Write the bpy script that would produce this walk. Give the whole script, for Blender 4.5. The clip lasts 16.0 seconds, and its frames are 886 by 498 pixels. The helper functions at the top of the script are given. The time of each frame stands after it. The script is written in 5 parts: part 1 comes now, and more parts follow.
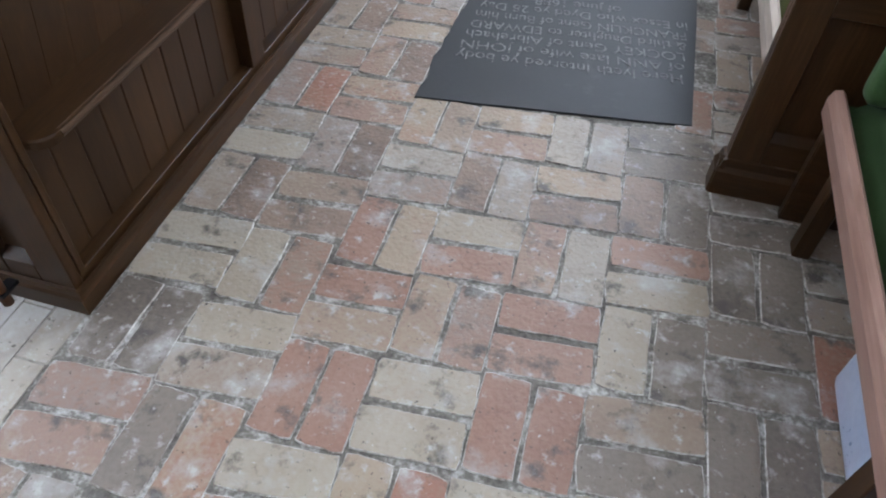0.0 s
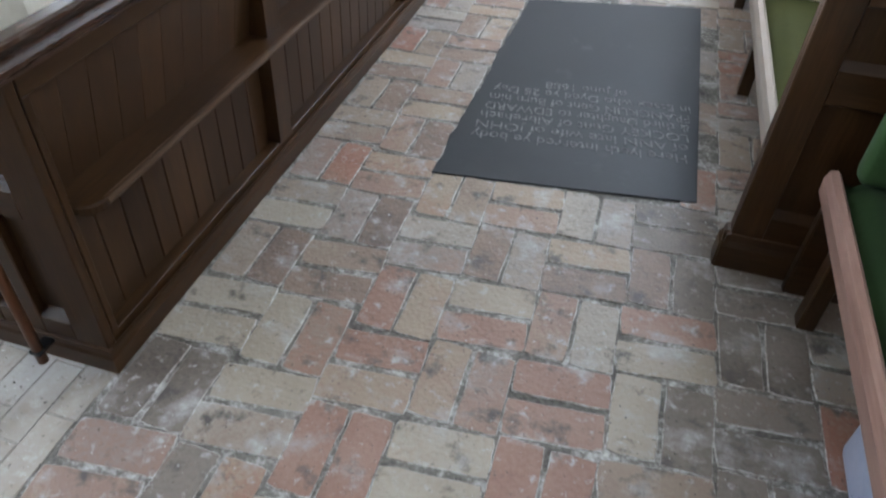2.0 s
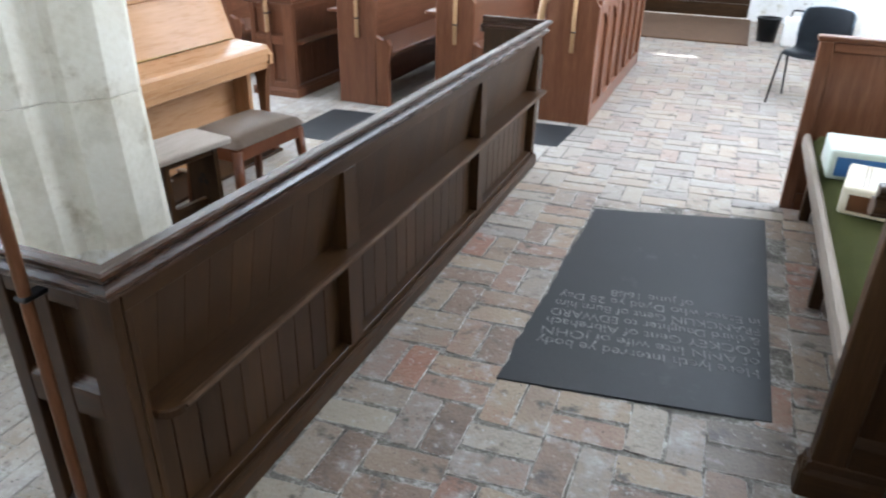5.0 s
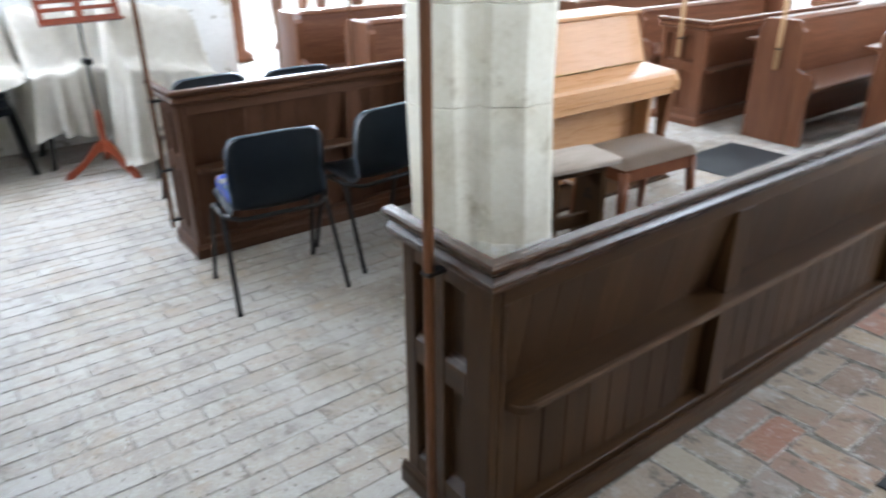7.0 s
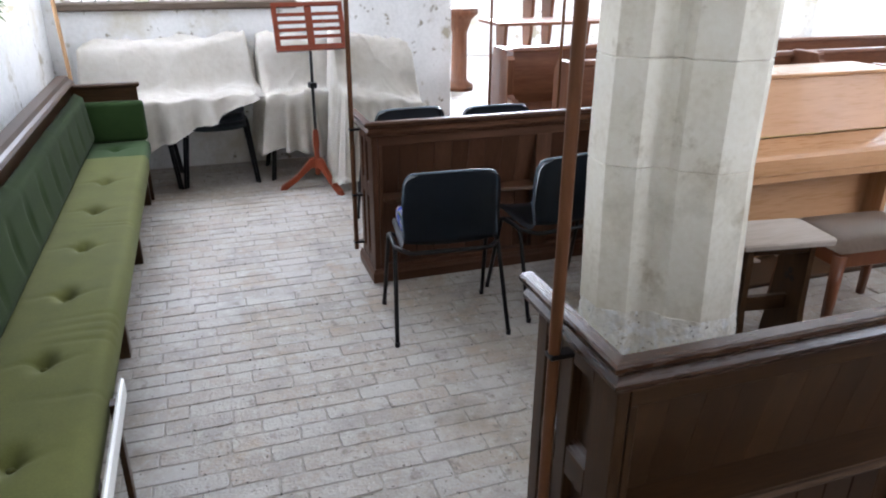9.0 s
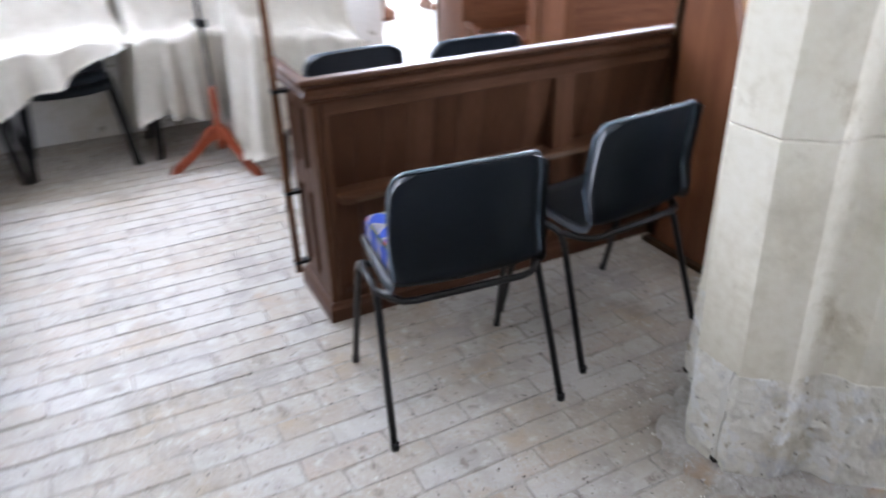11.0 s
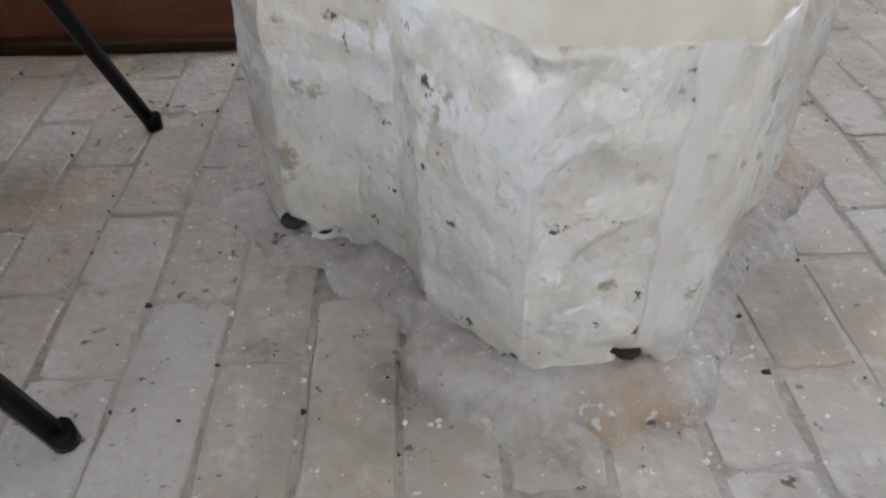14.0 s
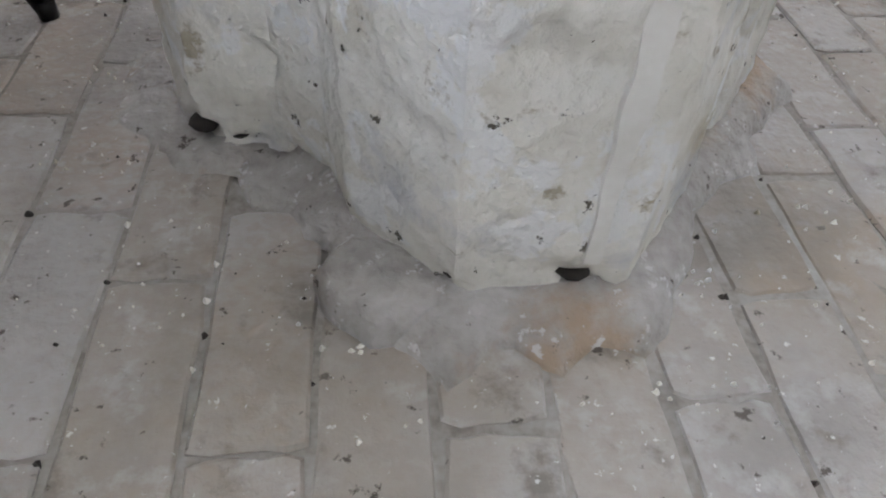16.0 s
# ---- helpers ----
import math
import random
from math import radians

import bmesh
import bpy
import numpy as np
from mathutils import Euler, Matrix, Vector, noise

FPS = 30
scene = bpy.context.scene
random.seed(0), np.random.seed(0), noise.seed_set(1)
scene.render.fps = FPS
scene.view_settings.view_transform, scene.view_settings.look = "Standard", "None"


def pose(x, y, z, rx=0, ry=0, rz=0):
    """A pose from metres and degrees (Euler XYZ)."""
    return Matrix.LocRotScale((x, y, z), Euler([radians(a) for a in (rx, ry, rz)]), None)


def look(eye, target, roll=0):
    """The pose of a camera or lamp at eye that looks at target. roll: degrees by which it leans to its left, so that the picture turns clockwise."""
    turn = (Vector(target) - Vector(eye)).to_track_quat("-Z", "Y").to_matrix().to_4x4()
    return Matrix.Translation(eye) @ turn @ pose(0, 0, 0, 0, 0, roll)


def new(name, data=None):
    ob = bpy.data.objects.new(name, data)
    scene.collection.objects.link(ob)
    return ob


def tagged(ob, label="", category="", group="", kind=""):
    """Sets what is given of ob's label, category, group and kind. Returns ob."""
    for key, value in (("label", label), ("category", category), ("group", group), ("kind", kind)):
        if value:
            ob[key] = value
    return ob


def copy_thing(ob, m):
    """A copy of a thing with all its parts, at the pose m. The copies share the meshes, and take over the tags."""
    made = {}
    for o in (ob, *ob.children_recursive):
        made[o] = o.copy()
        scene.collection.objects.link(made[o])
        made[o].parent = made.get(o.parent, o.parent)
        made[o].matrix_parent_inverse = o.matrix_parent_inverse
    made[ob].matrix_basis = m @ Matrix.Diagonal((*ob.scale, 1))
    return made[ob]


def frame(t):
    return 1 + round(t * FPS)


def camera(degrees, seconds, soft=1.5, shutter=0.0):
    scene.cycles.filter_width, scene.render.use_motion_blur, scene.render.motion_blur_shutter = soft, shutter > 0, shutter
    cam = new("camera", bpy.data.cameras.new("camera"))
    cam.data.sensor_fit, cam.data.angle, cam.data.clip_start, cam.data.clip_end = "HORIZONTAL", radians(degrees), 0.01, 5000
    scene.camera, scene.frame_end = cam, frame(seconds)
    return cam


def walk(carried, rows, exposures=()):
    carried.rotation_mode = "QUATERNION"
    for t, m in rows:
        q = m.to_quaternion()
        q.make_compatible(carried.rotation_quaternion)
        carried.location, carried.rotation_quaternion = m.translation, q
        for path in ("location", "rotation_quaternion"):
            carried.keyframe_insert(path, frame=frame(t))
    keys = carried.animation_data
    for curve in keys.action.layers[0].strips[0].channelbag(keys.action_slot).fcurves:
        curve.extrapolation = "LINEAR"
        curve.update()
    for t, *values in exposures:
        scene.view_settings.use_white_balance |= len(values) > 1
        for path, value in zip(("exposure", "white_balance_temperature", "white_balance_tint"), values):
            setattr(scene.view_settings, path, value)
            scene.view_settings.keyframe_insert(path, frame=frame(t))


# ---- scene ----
cam = camera(64.3, 16.0, soft=2.0, shutter=0.5)
PATH = [
    (0, (1.112, -0.831, 1.462), (0.805, 0.486, -0.011), 3.4),
    (0.5, (1.111, -0.87, 1.464), (0.809, 0.454, -0.004), 3.0),
    (1, (1.106, -0.886, 1.474), (0.785, 0.444, 0.015), 2.7),
    (1.5, (1.096, -0.891, 1.491), (0.755, 0.475, 0.07), 3.4),
    (2, (1.106, -0.912, 1.51), (0.732, 0.54, 0.187), 3.3),
    (2.5, (1.096, -0.91, 1.541), (0.692, 0.631, 0.332), 2.5),
    (3, (1.109, -0.911, 1.582), (0.692, 0.715, 0.494), 2.3),
    (5.5, (1.107, -0.911, 1.604), (0.271, 0.69, 0.745), 1.2),
    (6, (1.075, -0.925, 1.59), (0.023, 0.571, 0.78), 1.8),
    (6.5, (1.05, -0.936, 1.582), (-0.174, 0.41, 0.75), 1.3),
    (7, (1.049, -0.925, 1.6), (-0.4, 0.157, 0.747), -0.3),
    (7.5, (1.088, -0.871, 1.622), (-0.527, -0.081, 0.746), 1.7),
    (8, (1.085, -0.809, 1.659), (-0.645, -0.134, 0.916), 2.4),
    (8.5, (1.095, -0.774, 1.658), (-0.654, -0.153, 0.912), 1.0),
    (10.8, (-0.133, -0.526, 1.44), (-1.781, 0.099, 0.496), 0.4),
    (11, (-0.29, -0.543, 1.412), (-1.865, 0.24, 0.46), -1.5),
    (11.5, (-0.612, -0.517, 1.41), (-1.948, 0.467, 0.293), -3.2),
    (12, (-0.91, -0.412, 1.334), (-2.173, 0.699, 0.252), -6.2),
    (12.5, (-1.218, -0.228, 1.296), (-1.885, 1.14, -0.001), -1.4),
    (13, (-1.379, 0.006, 1.06), (-1.496, 1.462, -0.306), -0.7),
    (13.5, (-1.351, 0.186, 0.722), (-1.321, 1.557, -0.734), 0.3),
    (14, (-1.37, 0.268, 0.523), (-1.312, 1.775, -0.79), -0.5),
    (14.5, (-1.366, 0.289, 0.487), (-1.205, 1.765, -0.853), 4.5),
    (15, (-1.347, 0.305, 0.46), (-1.141, 1.699, -0.959), 5.5),
    (15.5, (-1.346, 0.308, 0.454), (-1.172, 1.672, -0.999), 3.4),
    (16, (-1.345, 0.31, 0.451), (-1.164, 1.686, -0.989), 4.2),
]
walk(cam, [(t, look(eye, target, roll)) for t, eye, target, roll in PATH], [(t, stops, kelvin, tint) for t, stops, kelvin, tint in ((0, 0.74, 5970, 16), (0.7, 0.46, 5970, 16), (1.5, 0.35, 5970, 14), (3, 0.76, 6000, 13), (5.4, 0.5, 6020, 13), (6.1, 0.68, 6020, 12), (7, 0.6, 6100, 13), (8, 0.3, 6200, 16), (8.5, 0.03, 6250, 18), (11, 0.62, 6150, 20), (12.5, 0.85, 6550, 20), (14, 0.92, 6300, 20), (16, 0.71, 6250, 19))])


# ---- light ----
world = bpy.data.worlds.new("world")
scene.world = world
world.use_nodes = True
wn = world.node_tree.nodes
sky = wn.new("ShaderNodeTexSky")
sky.sky_type, sky.sun_disc, sky.sun_elevation, sky.sun_rotation = "NISHITA", False, radians(38), radians(250)
world.node_tree.links.new(sky.outputs[0], wn["Background"].inputs[0])
wn["Background"].inputs[1].default_value = 0.06


def sun(strength, direction):
    ob = new("sun", bpy.data.lights.new("sun", "SUN"))
    ob.data.energy, ob.data.angle, ob.data.color = strength, radians(0.6), (1.0, 0.95, 0.86)
    ob.matrix_world = look((0, 0, 20), Vector((0, 0, 20)) + Vector(direction))


def window_light(name, place, aim, width, height, watts, color=(0.78, 0.89, 1.0)):
    ob = new(name, bpy.data.lights.new(name, "AREA"))
    ob.data.shape, ob.data.size, ob.data.size_y = "RECTANGLE", width, height
    ob.data.energy, ob.data.color = watts, color
    ob.matrix_world = look(place, Vector(place) + Vector(aim))


sun(4.0, (0.12, -0.8, -0.6))
window_light("daylight_window_a", (-4.86, -0.8, 2.4), (1, 0.15, -0.3), 1.5, 1.3, 105)
window_light("daylight_window_e", (-3.9, -1.92, 2.15), (-0.05, 1, -0.35), 0.8, 1.7, 46)
window_light("daylight_window_b", (-10.6, 4.2, 2.8), (1, 0, -0.25), 2.2, 2.8, 1300)
window_light("daylight_window_c", (-10.6, 8.0, 2.8), (1, 0, -0.25), 2.2, 2.8, 1250)
window_light("daylight_window_d", (2.55, 4.6, 2.6), (-1, 0, -0.6), 1.6, 2.2, 165)
window_light("daylight_window_f", (2.55, 7.8, 2.6), (-1, 0, -0.6), 1.6, 2.2, 50)


# ---- materials ----
def mat(name, ramp, rough=0.6, scale=6.0, stretch=(1, 1, 1), bump=0.15, fine=60.0, metal=0.0, spread=0.0, island=False,
        stain=None, stain_scale=1.5, stain_at=(0.55, 0.7), sheen=0.0, coat=0.0, detail=8.0, gloss_var=0.15, contrast=0.35, dist=0.004, spec=0.5):
    m = bpy.data.materials.new(name)
    m.use_nodes = True
    n, l = m.node_tree.nodes, m.node_tree.links
    b = n["Principled BSDF"]
    geo = n.new("ShaderNodeNewGeometry")
    mp = n.new("ShaderNodeMapping")
    mp.inputs["Scale"].default_value = stretch
    l.new(geo.outputs["Position"], mp.inputs["Vector"])
    big = n.new("ShaderNodeTexNoise")
    big.inputs["Scale"].default_value, big.inputs["Detail"].default_value, big.inputs["Roughness"].default_value = scale, detail, 0.6
    l.new(mp.outputs[0], big.inputs["Vector"])
    small = n.new("ShaderNodeTexNoise")
    small.inputs["Scale"].default_value, small.inputs["Detail"].default_value = fine, 6.0
    l.new(mp.outputs[0], small.inputs["Vector"])
    fac = n.new("ShaderNodeMix")
    fac.inputs[0].default_value = 0.4
    l.new(big.outputs[0], fac.inputs[2]), l.new(small.outputs[0], fac.inputs[3])
    stretchf = n.new("ShaderNodeMapRange")
    stretchf.inputs[1].default_value, stretchf.inputs[2].default_value = 0.5 - contrast / 2, 0.5 + contrast / 2
    l.new(fac.outputs[0], stretchf.inputs[0])
    src = stretchf.outputs[0]
    cr = n.new("ShaderNodeValToRGB")
    e = cr.color_ramp.elements
    while len(e) < len(ramp):
        e.new(0.5)
    for i, c in enumerate(ramp):
        e[i].position, e[i].color = i / (len(ramp) - 1), (*c, 1)
    if spread:
        rnd = n.new("ShaderNodeNewGeometry").outputs["Random Per Island"] if island else n.new("ShaderNodeObjectInfo").outputs["Random"]
        mx = n.new("ShaderNodeMix")
        mx.inputs[0].default_value = spread
        l.new(src, mx.inputs[2]), l.new(rnd, mx.inputs[3])
        src = mx.outputs[0]
    l.new(src, cr.inputs[0])
    col = cr.outputs[0]
    if stain:
        layers = stain if len(stain[0]) == 4 else [(stain[0], stain_scale, *stain_at), (stain[-1], stain_scale * 7, stain_at[0] + 0.06, stain_at[1] + 0.06)]
        for tone, sc, lo, hi in layers:
            st = n.new("ShaderNodeTexNoise")
            st.inputs["Scale"].default_value, st.inputs["Detail"].default_value, st.inputs["Roughness"].default_value = sc, 10.0, 0.65
            l.new(geo.outputs["Position"], st.inputs["Vector"])
            mr = n.new("ShaderNodeMapRange")
            mr.inputs[1].default_value, mr.inputs[2].default_value = lo, hi
            l.new(st.outputs[0], mr.inputs[0])
            sm = n.new("ShaderNodeMix")
            sm.data_type = "RGBA"
            sm.inputs[7].default_value = (*tone, 1)
            l.new(mr.outputs[0], sm.inputs[0]), l.new(col, sm.inputs[6])
            col = sm.outputs[2]
    l.new(col, b.inputs["Base Color"])
    rr = n.new("ShaderNodeMapRange")
    rr.inputs[3].default_value, rr.inputs[4].default_value = max(0.03, rough - gloss_var), min(1, rough + gloss_var)
    l.new(fac.outputs[0], rr.inputs[0]), l.new(rr.outputs[0], b.inputs["Roughness"])
    b.inputs["Metallic"].default_value = metal
    b.inputs["Specular IOR Level"].default_value = spec
    b.inputs["Sheen Weight"].default_value = sheen
    b.inputs["Coat Weight"].default_value = coat
    if bump:
        bp = n.new("ShaderNodeBump")
        bp.inputs["Strength"].default_value, bp.inputs["Distance"].default_value = bump, dist
        l.new(fac.outputs[0], bp.inputs["Height"]), l.new(bp.outputs[0], b.inputs["Normal"])
    return m


def glow(name, color, strength):
    m = bpy.data.materials.new(name)
    m.use_nodes = True
    b = m.node_tree.nodes["Principled BSDF"]
    b.inputs["Base Color"].default_value = (0, 0, 0, 1)
    b.inputs["Emission Color"].default_value, b.inputs["Emission Strength"].default_value = (*color, 1), strength
    return m


BRICKS = [(0.09, 0.07, 0.06), (0.21, 0.145, 0.11), (0.28, 0.215, 0.16), (0.25, 0.22, 0.195), (0.26, 0.165, 0.125), (0.32, 0.255, 0.185), (0.27, 0.125, 0.085), (0.25, 0.185, 0.14), (0.33, 0.285, 0.235), (0.16, 0.135, 0.115)]
SALT = [((0.085, 0.072, 0.062), 9, 0.555, 0.66), ((0.37, 0.35, 0.33), 6, 0.54, 0.70), ((0.42, 0.40, 0.38), 24, 0.58, 0.70), ((0.50, 0.48, 0.46), 45, 0.655, 0.68), ((0.06, 0.05, 0.042), 60, 0.63, 0.67)]
brick_red = mat("worn_red_brick", BRICKS, 0.5, 5, dist=0.010, bump=0.9, fine=70, spread=0.85, stain=SALT, stain_scale=5, contrast=0.38)
brick_fired = mat("deep_red_brick", [(0.14, 0.082, 0.060), (0.245, 0.134, 0.096), (0.29, 0.180, 0.135), (0.225, 0.152, 0.120)], 0.5, 5, dist=0.010, bump=0.8, fine=70, spread=0.3, stain=SALT, contrast=0.38)
brick_dark = mat("dark_brown_brick", [(0.085, 0.068, 0.056), (0.145, 0.116, 0.094), (0.20, 0.165, 0.135), (0.185, 0.125, 0.09)], 0.5, 5, dist=0.010, bump=0.8, fine=70, spread=0.4, stain=SALT, contrast=0.38)
brick_buff = mat("buff_brick", [(0.22, 0.175, 0.13), (0.30, 0.245, 0.185), (0.345, 0.30, 0.24), (0.30, 0.225, 0.165)], 0.5, 5, dist=0.010, bump=0.8, fine=70, spread=0.5, stain=SALT, contrast=0.38)
brick_salted = mat("salt_edged_brick", [(0.06, 0.05, 0.04), (0.22, 0.185, 0.155), (0.50, 0.475, 0.44), (0.64, 0.62, 0.59)], 0.7, 12, dist=0.010, bump=0.8, fine=80, contrast=0.42)
# far paving: buffer bricks, their tone paled to carry the floor's sheen too
brick_far_sheen = mat("worn_buff_brick_sheen", [(0.24, 0.19, 0.15), (0.33, 0.275, 0.22), (0.31, 0.28, 0.25), (0.37, 0.31, 0.245), (0.33, 0.245, 0.195), (0.26, 0.23, 0.205), (0.36, 0.325, 0.28)], 0.5, 5, bump=0.4, fine=70, spread=0.85, island=True, stain=SALT, stain_scale=5, contrast=0.38)
PALE = [(0.25, 0.215, 0.18), (0.33, 0.285, 0.235), (0.37, 0.335, 0.295), (0.40, 0.38, 0.355), (0.35, 0.29, 0.235), (0.38, 0.36, 0.345)]
# first layer paints the floor's warm shade as broad brown patches; grit follows
SHADE_AND_GRIT = [((0.30, 0.245, 0.185), 1.15, 0.50, 0.66), ((0.28, 0.255, 0.23), 4, 0.50, 0.66), ((0.34, 0.26, 0.18), 4.5, 0.55, 0.72), ((0.44, 0.42, 0.395), 20, 0.54, 0.70), ((0.20, 0.175, 0.145), 14, 0.58, 0.68), ((0.60, 0.58, 0.55), 85, 0.64, 0.67), ((0.08, 0.065, 0.05), 45, 0.62, 0.66), ((0.22, 0.19, 0.155), 2.2, 0.56, 0.68)]
brick_pale = mat("pale_worn_brick", PALE, 0.6, 5, dist=0.010, bump=0.7, fine=80, spread=0.5, stain=SHADE_AND_GRIT, stain_scale=2.6, contrast=0.4)
brick_pale_far = mat("pale_worn_brick_far", PALE, 0.55, 5, bump=0.4, fine=80, spread=0.5, island=True, stain=SHADE_AND_GRIT, stain_scale=2.6, contrast=0.4)
mortar = mat("dusty_mortar", [(0.035, 0.029, 0.024), (0.16, 0.145, 0.125), (0.54, 0.52, 0.49)], 0.9, 10, bump=0.6, fine=90)
mortar_grey = mat("grey_dusty_mortar", [(0.15, 0.13, 0.107), (0.29, 0.267, 0.233), (0.38, 0.36, 0.33)], 0.9, 9, bump=0.6, fine=120)
slate = mat("black_ledger_marble", [(0.009, 0.0105, 0.012), (0.016, 0.0175, 0.0195), (0.026, 0.0275, 0.030)], 0.55, 4, spec=0.42, bump=0.08, fine=140, stain=[(0.07, 0.07, 0.07)], stain_scale=3, stain_at=(0.6, 0.8))
chalk = mat("worn_cut_letters", [(0.045, 0.045, 0.044), (0.23, 0.23, 0.22)], 0.85, 30, bump=0)


def wood(name, ramp, axis, rough=0.42, spread=0.0, coat=0.0, bump=0.12, stain=None, spec=0.13):
    s = [9.0, 9.0, 9.0]
    s[axis] = 0.7
    return mat(name, ramp, rough, 2.2, s, bump, 14, spread=spread, coat=coat, stain=stain, stain_scale=2.2, stain_at=(0.6, 0.85), contrast=0.5, dist=0.002, spec=spec, gloss_var=0.06)


OAK = [(0.0135, 0.0056, 0.0016), (0.034, 0.0150, 0.0048), (0.066, 0.0305, 0.0112)]
RED = [(0.080, 0.030, 0.014), (0.138, 0.055, 0.028), (0.20, 0.088, 0.048)]
HONEY = [(0.36, 0.178, 0.08), (0.45, 0.238, 0.115), (0.52, 0.295, 0.155)]
oak_x, oak_y, oak_z = (wood("dark_oak_" + "xyz"[a], OAK, a, 0.40, spec=0.21) for a in range(3))
cap_x, cap_y = (wood("polished_oak_" + "xy"[a], [(0.018, 0.0066, 0.0028), (0.036, 0.0145, 0.0062), (0.06, 0.026, 0.012)], a, 0.27, spec=0.42) for a in range(2))
oak_board = wood("dark_oak_board", OAK, 2, 0.44, spread=0.35, spec=0.23)
# paler, redder oak tone of the shorter pew front
BROWN = [(0.034, 0.0145, 0.0075), (0.066, 0.029, 0.0155), (0.11, 0.052, 0.030)]
brown_x, brown_y, brown_z = (wood("mid_brown_oak_" + "xyz"[a], BROWN, a, 0.46) for a in range(3))
brown_board = wood("mid_brown_oak_board", BROWN, 2, 0.5, spread=0.35)
red_x, red_y, red_z = (wood("red_brown_oak_" + "xyz"[a], RED, a, 0.36, coat=0.25) for a in range(3))
honey_y, honey_z = wood("honey_piano_wood_y", HONEY, 1, 0.28, coat=0.3), wood("honey_piano_wood_z", HONEY, 2, 0.28, coat=0.3)
pole_wood = wood("brown_pole_wood", [(0.085, 0.033, 0.014), (0.135, 0.056, 0.025)], 2, 0.4)
pale_pole = wood("pale_pole_wood", [(0.38, 0.22, 0.11), (0.48, 0.30, 0.16)], 2, 0.45)
grey_board = wood("weathered_grey_board", [(0.20, 0.16, 0.13), (0.30, 0.25, 0.21), (0.36, 0.31, 0.27)], 1, 0.6)
sill_board = wood("dusty_brown_sill", [(0.06, 0.042, 0.030), (0.11, 0.080, 0.060), (0.19, 0.15, 0.12)], 1, 0.5)
ledge_wear_and_glint = wood("rubbed_oak_edge_highlight", [(0.040, 0.021, 0.011), (0.070, 0.040, 0.023), (0.115, 0.072, 0.045)], 1, 0.45)
stand_red = wood("orange_red_stand_wood", [(0.17, 0.036, 0.017), (0.25, 0.060, 0.028)], 1, 0.35)
stone = mat("limewashed_stone", [(0.61, 0.553, 0.435), (0.71, 0.664, 0.555), (0.77, 0.735, 0.645)], 0.8, 4, bump=0.5, fine=45, spread=0.15,
            stain=[((0.52, 0.48, 0.38), 3, 0.52, 0.70), ((0.46, 0.40, 0.29), 7, 0.58, 0.72)], dist=0.006)
stone_base = mat("worn_damp_stone", [(0.60, 0.565, 0.485), (0.72, 0.69, 0.615), (0.80, 0.775, 0.715)], 0.85, 9, bump=1.0, fine=55,
                 stain=[((0.54, 0.485, 0.37), 5, 0.52, 0.66), ((0.52, 0.52, 0.53), 8, 0.55, 0.70), ((0.76, 0.75, 0.72), 14, 0.54, 0.58), ((0.40, 0.35, 0.26), 22, 0.60, 0.66), ((0.10, 0.085, 0.06), 40, 0.64, 0.66)], dist=0.02)
plaster = mat("white_limewash_plaster", [(0.64, 0.635, 0.615), (0.74, 0.735, 0.715), (0.80, 0.795, 0.78)], 0.9, 2.5, bump=0.3, fine=35,
              stain=[((0.56, 0.52, 0.42), 1.4, 0.52, 0.66), ((0.40, 0.36, 0.27), 3.4, 0.58, 0.66), ((0.30, 0.27, 0.21), 9, 0.62, 0.67)], dist=0.006)
white_paint = mat("white_paint", [(0.72, 0.72, 0.70), (0.80, 0.80, 0.78)], 0.45, 8, bump=0.05)
GREEN = [(0.060, 0.064, 0.016), (0.088, 0.093, 0.025), (0.118, 0.124, 0.036)]
velvet = mat("olive_green_velvet", GREEN, 0.85, 5, bump=0.25, fine=180, sheen=0.03, contrast=0.6, spec=0.15)
velvet_dark = mat("bottle_green_velvet", [(0.012, 0.028, 0.006), (0.020, 0.044, 0.011), (0.032, 0.062, 0.018)], 0.85, 5, bump=0.25, fine=180, sheen=0.05, contrast=0.6, spec=0.15)
plastic = mat("charcoal_plastic", [(0.011, 0.015, 0.020), (0.017, 0.023, 0.030)], 0.34, 20, bump=0.03, fine=300, gloss_var=0.03)
black_metal = mat("black_enamelled_steel", [(0.004, 0.004, 0.0045), (0.008, 0.008, 0.0085)], 0.32, 20, bump=0.03, spec=0.22)
brass = mat("dull_brass", [(0.34, 0.22, 0.07), (0.46, 0.31, 0.12)], 0.38, 20, bump=0.03, metal=0.8)
steel = mat("dull_steel", [(0.35, 0.35, 0.36), (0.5, 0.5, 0.5)], 0.35, 20, bump=0.03, metal=0.9)
cloth = mat("cream_dust_sheet", [(0.62, 0.57, 0.49), (0.70, 0.655, 0.58), (0.75, 0.71, 0.64)], 0.95, 5, bump=0.4, fine=22, detail=3.0, dist=0.018)
vinyl = mat("taupe_vinyl", [(0.165, 0.108, 0.070), (0.22, 0.150, 0.102)], 0.36, 6, bump=0.1)
mahogany = wood("mahogany_stool", [(0.10, 0.030, 0.013), (0.17, 0.060, 0.026)], 2, 0.35, coat=0.2)
worn_rail = wood("worn_pinkish_rail", [(0.14, 0.075, 0.055), (0.22, 0.13, 0.10), (0.28, 0.18, 0.145)], 1, 0.4)
coir = mat("brown_coir", [(0.070, 0.036, 0.017), (0.125, 0.066, 0.032)], 0.95, 12, bump=0.6, fine=150)
lead = mat("grey_lead", [(0.10, 0.10, 0.11), (0.16, 0.16, 0.17)], 0.55, 12, bump=0.1)
